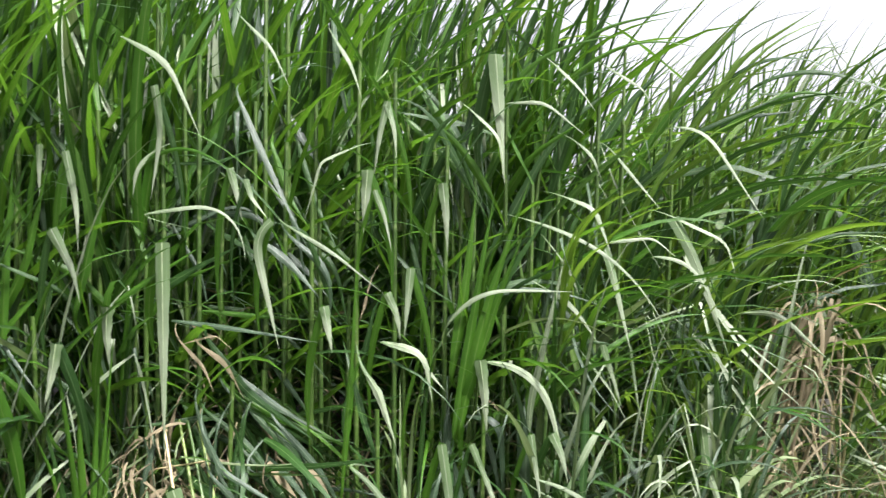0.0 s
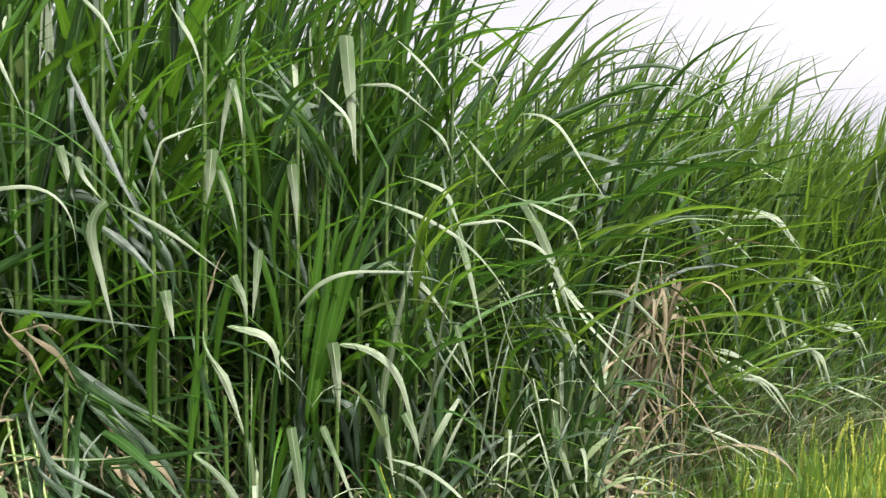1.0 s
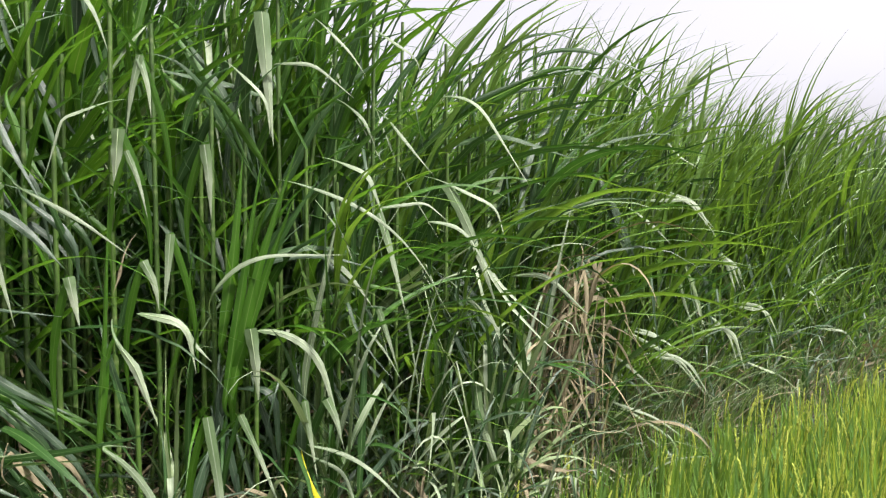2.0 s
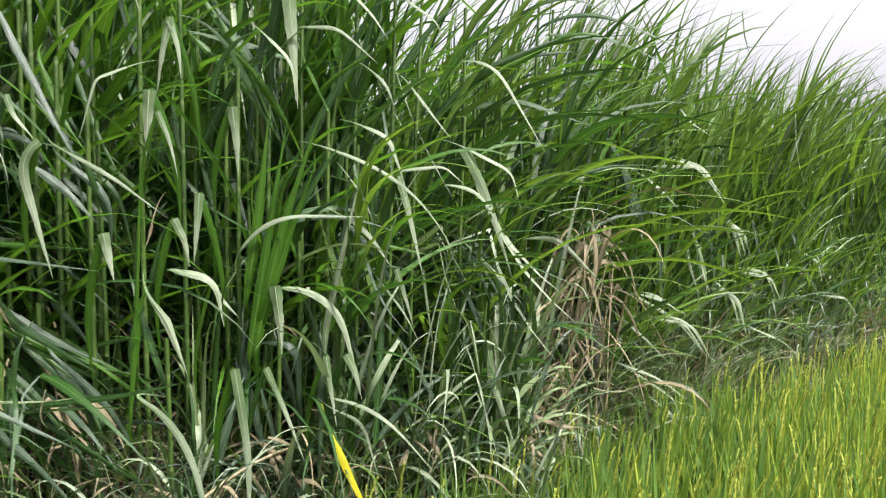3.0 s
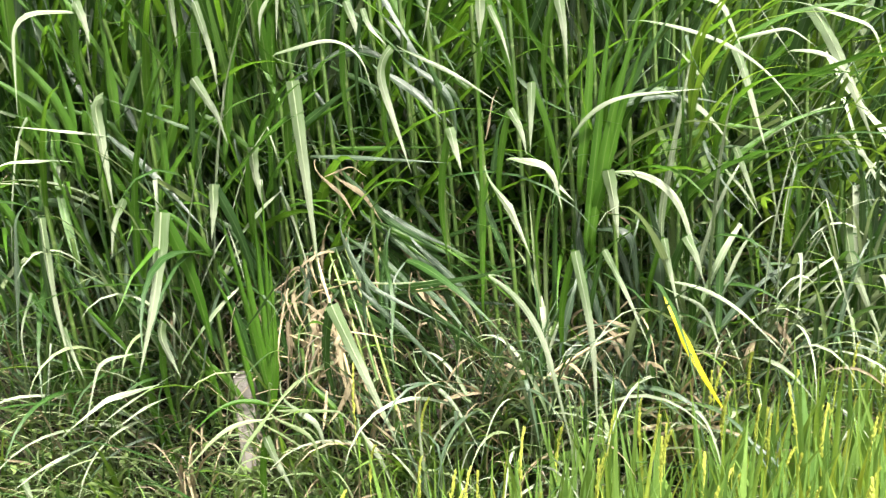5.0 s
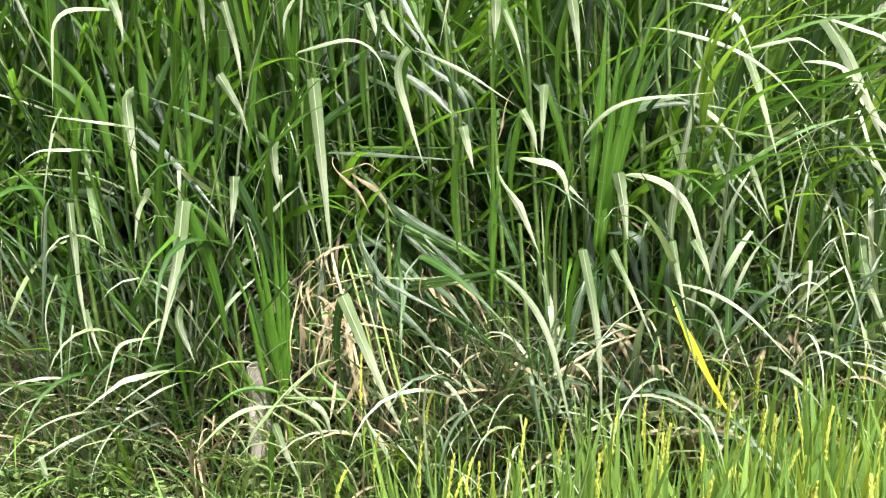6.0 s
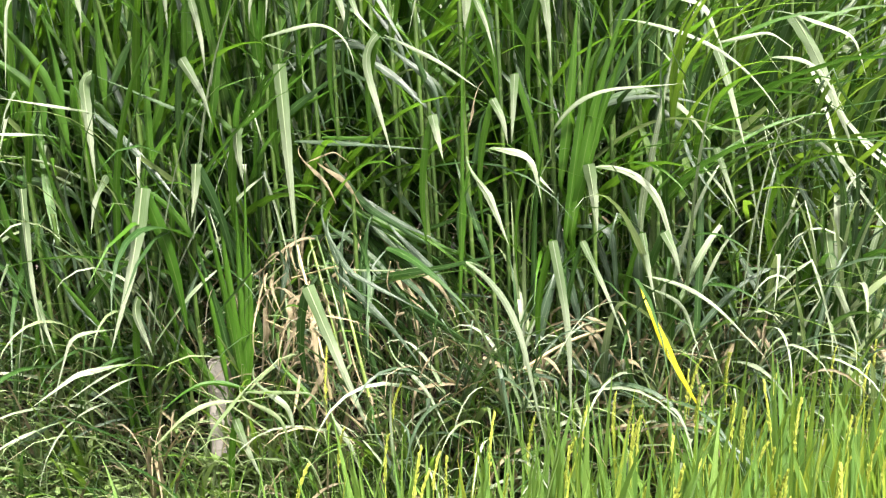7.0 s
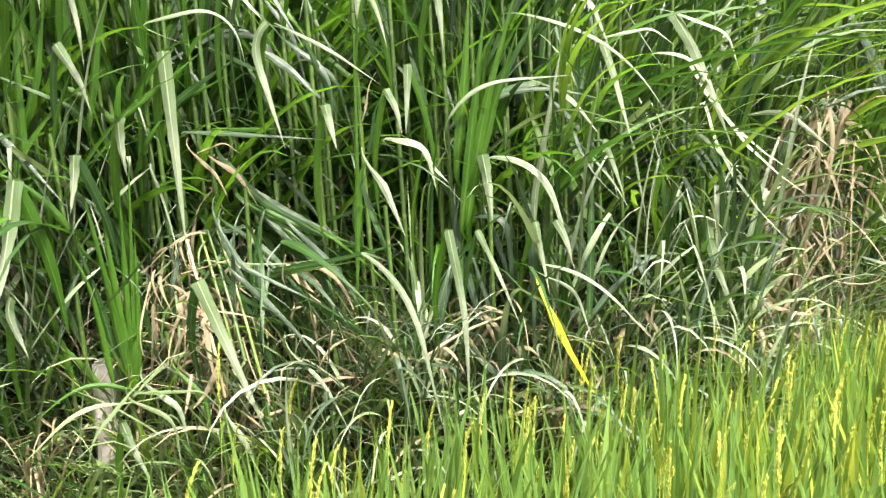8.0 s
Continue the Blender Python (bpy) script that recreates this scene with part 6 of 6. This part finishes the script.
for i, (x, y, tall) in enumerate(((-1.4, 2.1, 0.5), (-1.3, 2.05, 0.42), (-1.22, 2.12, 0.5), (-1.5, 2.12, 0.45), (-1.62, 2.0, 0.5), (-1.1, 2.06, 0.4))):
    grass_tuft(x, y, 16, tall, (F_, T_, F_, T_, T_, F_)[i], 470 + i)
for i in range(14):
    x = -1.55 + 0.075 * i
    grass_tuft(x, 1.55 + 0.5 * (i * 0.618 % 1) + 0.2 * (x + 1.5), 13, 0.42 + 0.12 * (i % 3), (R_, F_)[i % 2], 480 + i)
rng = np.random.default_rng(44)
for i in range(60):
    x = rng.uniform(-2.9, -0.75) if i < 46 else rng.uniform(-0.75, 0.6)
    y = cane_edge(x) - rng.uniform(0.12, 0.9 if x < -1 else 0.4)
    grass_tuft(x, y, int(rng.integers(9, 16)), rng.uniform(0.35, 0.62), (F_, G_, T_, F_)[i % 4], 400 + i)


def seed_head(x, y, z, tall, seed):
    """A grass stalk that ends in an upright yellow-green seed head."""
    rng = np.random.default_rng(seed)
    thing = new("seeding_grass")
    base = ground_z(x, y)
    thing.location = (x, y, base)
    path = cane_path(z - base, (rng.uniform(-0.03, 0.03), -0.03))
    part("stem", tube(path, 0.0028, S_, 5, 0.2), thing)
    part("seed_head", panicle_piece(rng, path[-1], rng.uniform(-1, 1), tall), thing, "yellow-green seed head")
    return tagged(thing, "thin grass stalk with a yellow-green seed head", "grass stalk", "seeding grasses")


seed_head(-0.97, 2.1, 0.64, 0.3, 1)
seed_head(-0.75, 2.15, 0.6, 0.2, 2)
seed_head(-0.88, 2.02, 0.5, 0.2, 3)

# ---- thin grass, weeds and litter ----


def bank_grass():
    rng = np.random.default_rng(31)
    bag = Bag()
    for i in range(12000):
        x = rng.uniform(-3.8, 7.5) if rng.random() < 0.5 else rng.uniform(-2.3, 3.0)
        y = cane_edge(x) + rng.normal(-0.14, 0.2 if x > -1.8 else 0.3)
        if y < rice_edge(x) - 0.05 and x > -1.1:
            continue
        if -1.9 < x < -0.9 and rng.random() < 0.5 or -0.9 < x < 1.6 and rng.random() < 0.55:
            continue
        tall = rng.uniform(0.2, 0.7)
        if x > 0.9 and rng.random() < 0.5:
            continue
        if x > 0.9 and rng.random() < 0.5 and y > cane_edge(x) - 0.12:
            bag.add(blade(rng, (x, y, ground_z(x, y) - 0.01), rng.uniform(-2.7, 0.4), rng.uniform(1.0, 1.5), tall + 0.3, rng.uniform(0.01, 0.024), rng.uniform(0.8, 2.2),
                          P_ if rng.random() < 0.25 else (B_ if rng.random() < 0.2 else T_), WIND * rng.uniform(0, 0.5), 2.0, rng.uniform(-1.2, 1.2), 8, 0.25))
            continue
        bag.add(blade(rng, (x, y, ground_z(x, y) - 0.01), rng.uniform(-2.7, -0.2), rng.uniform(0.6, 1.45), tall, rng.uniform(0.007, 0.024), rng.uniform(0.5, 2.0),
                      B_ if rng.random() < (0.16 if -0.95 < x < 2 else 0.12) else (G_ if rng.random() < 0.35 else (F_ if rng.random() < 0.2 else T_)), WIND * rng.uniform(0, 0.3), 2.0, rng.uniform(-1.5, 1.5), 7, 0.3))
    tagged(new("bank_grass", bag.mesh("bank_grass")), "thin arching grey-green grass along the bank", "grass", kind="stuff")


def leaf_litter():
    rng = np.random.default_rng(33)
    bag = Bag()
    for i in range(5200):
        x = rng.uniform(-3.2, 6.0) if rng.random() < 0.6 else rng.uniform(-2.0, 0.5)
        y = cane_edge(x) + rng.uniform(-0.35, 0.8)
        bag.add(blade(rng, (x, y, ground_z(x, y) + rng.uniform(0.0, 0.12)), rng.uniform(0, 6.3), rng.uniform(-0.3, 0.7), rng.uniform(0.12, 0.36), rng.uniform(0.005, 0.018),
                      rng.uniform(0.6, 1.8), B_ if rng.random() < 0.6 else D_, (0, 0, 0), 2.0, rng.uniform(-2, 2), 6, 0.4))
    tagged(new("leaf_litter", bag.mesh("leaf_litter")), "brown dry fallen leaves under the cane grass", "leaf litter", kind="stuff")


def weeds():
    """Low broad-leaved weeds on the open foot of the bank."""
    rng = np.random.default_rng(35)
    bag = Bag()
    for i in range(3600):
        x = rng.uniform(-3.2, -0.75)
        far = rng.random()
        y = cane_edge(x) - 0.15 - far * (0.85 if x > -1.3 else 1.35)
        # the patch thins out unevenly towards its rim
        x -= 0.5 * max(0.0, -2.2 - x) * noise.noise((x * 3.1, y * 3.1, 1.0))
        if far > 0.6 and x < -1.3:
            y += 0.55 * noise.noise((x * 2.3, y * 2.3, 4.0))
        z = ground_z(x, y)
        tall = rng.uniform(0.05, 0.22 if x > -1.6 else 0.5)
        for k in range(int(rng.integers(5, 10))):
            az = rng.uniform(0, 6.3)
            h = tall * rng.uniform(0.3, 1)
            bag.add(blade(rng, (x + rng.uniform(-0.03, 0.03), y + rng.uniform(-0.03, 0.03), z + h), az, rng.uniform(-0.2, 0.8), rng.uniform(0.03, 0.065), rng.uniform(0.016, 0.032), 0.6, H_,
                          (0, 0, 0), 2.0, 0.0, 4, 0.2))
        bag.add(blade(rng, (x, y, z), rng.uniform(0, 6.3), 1.4, tall * 1.1, 0.004, 0.3, H_, (0, 0, 0), 2.0, 0.0, 4, 0.2))
    tagged(new("low_weeds", bag.mesh("low_weeds")), "low green broad-leaved weeds at the foot of the bank", "weeds", kind="stuff")


bank_grass()
leaf_litter()
weeds()
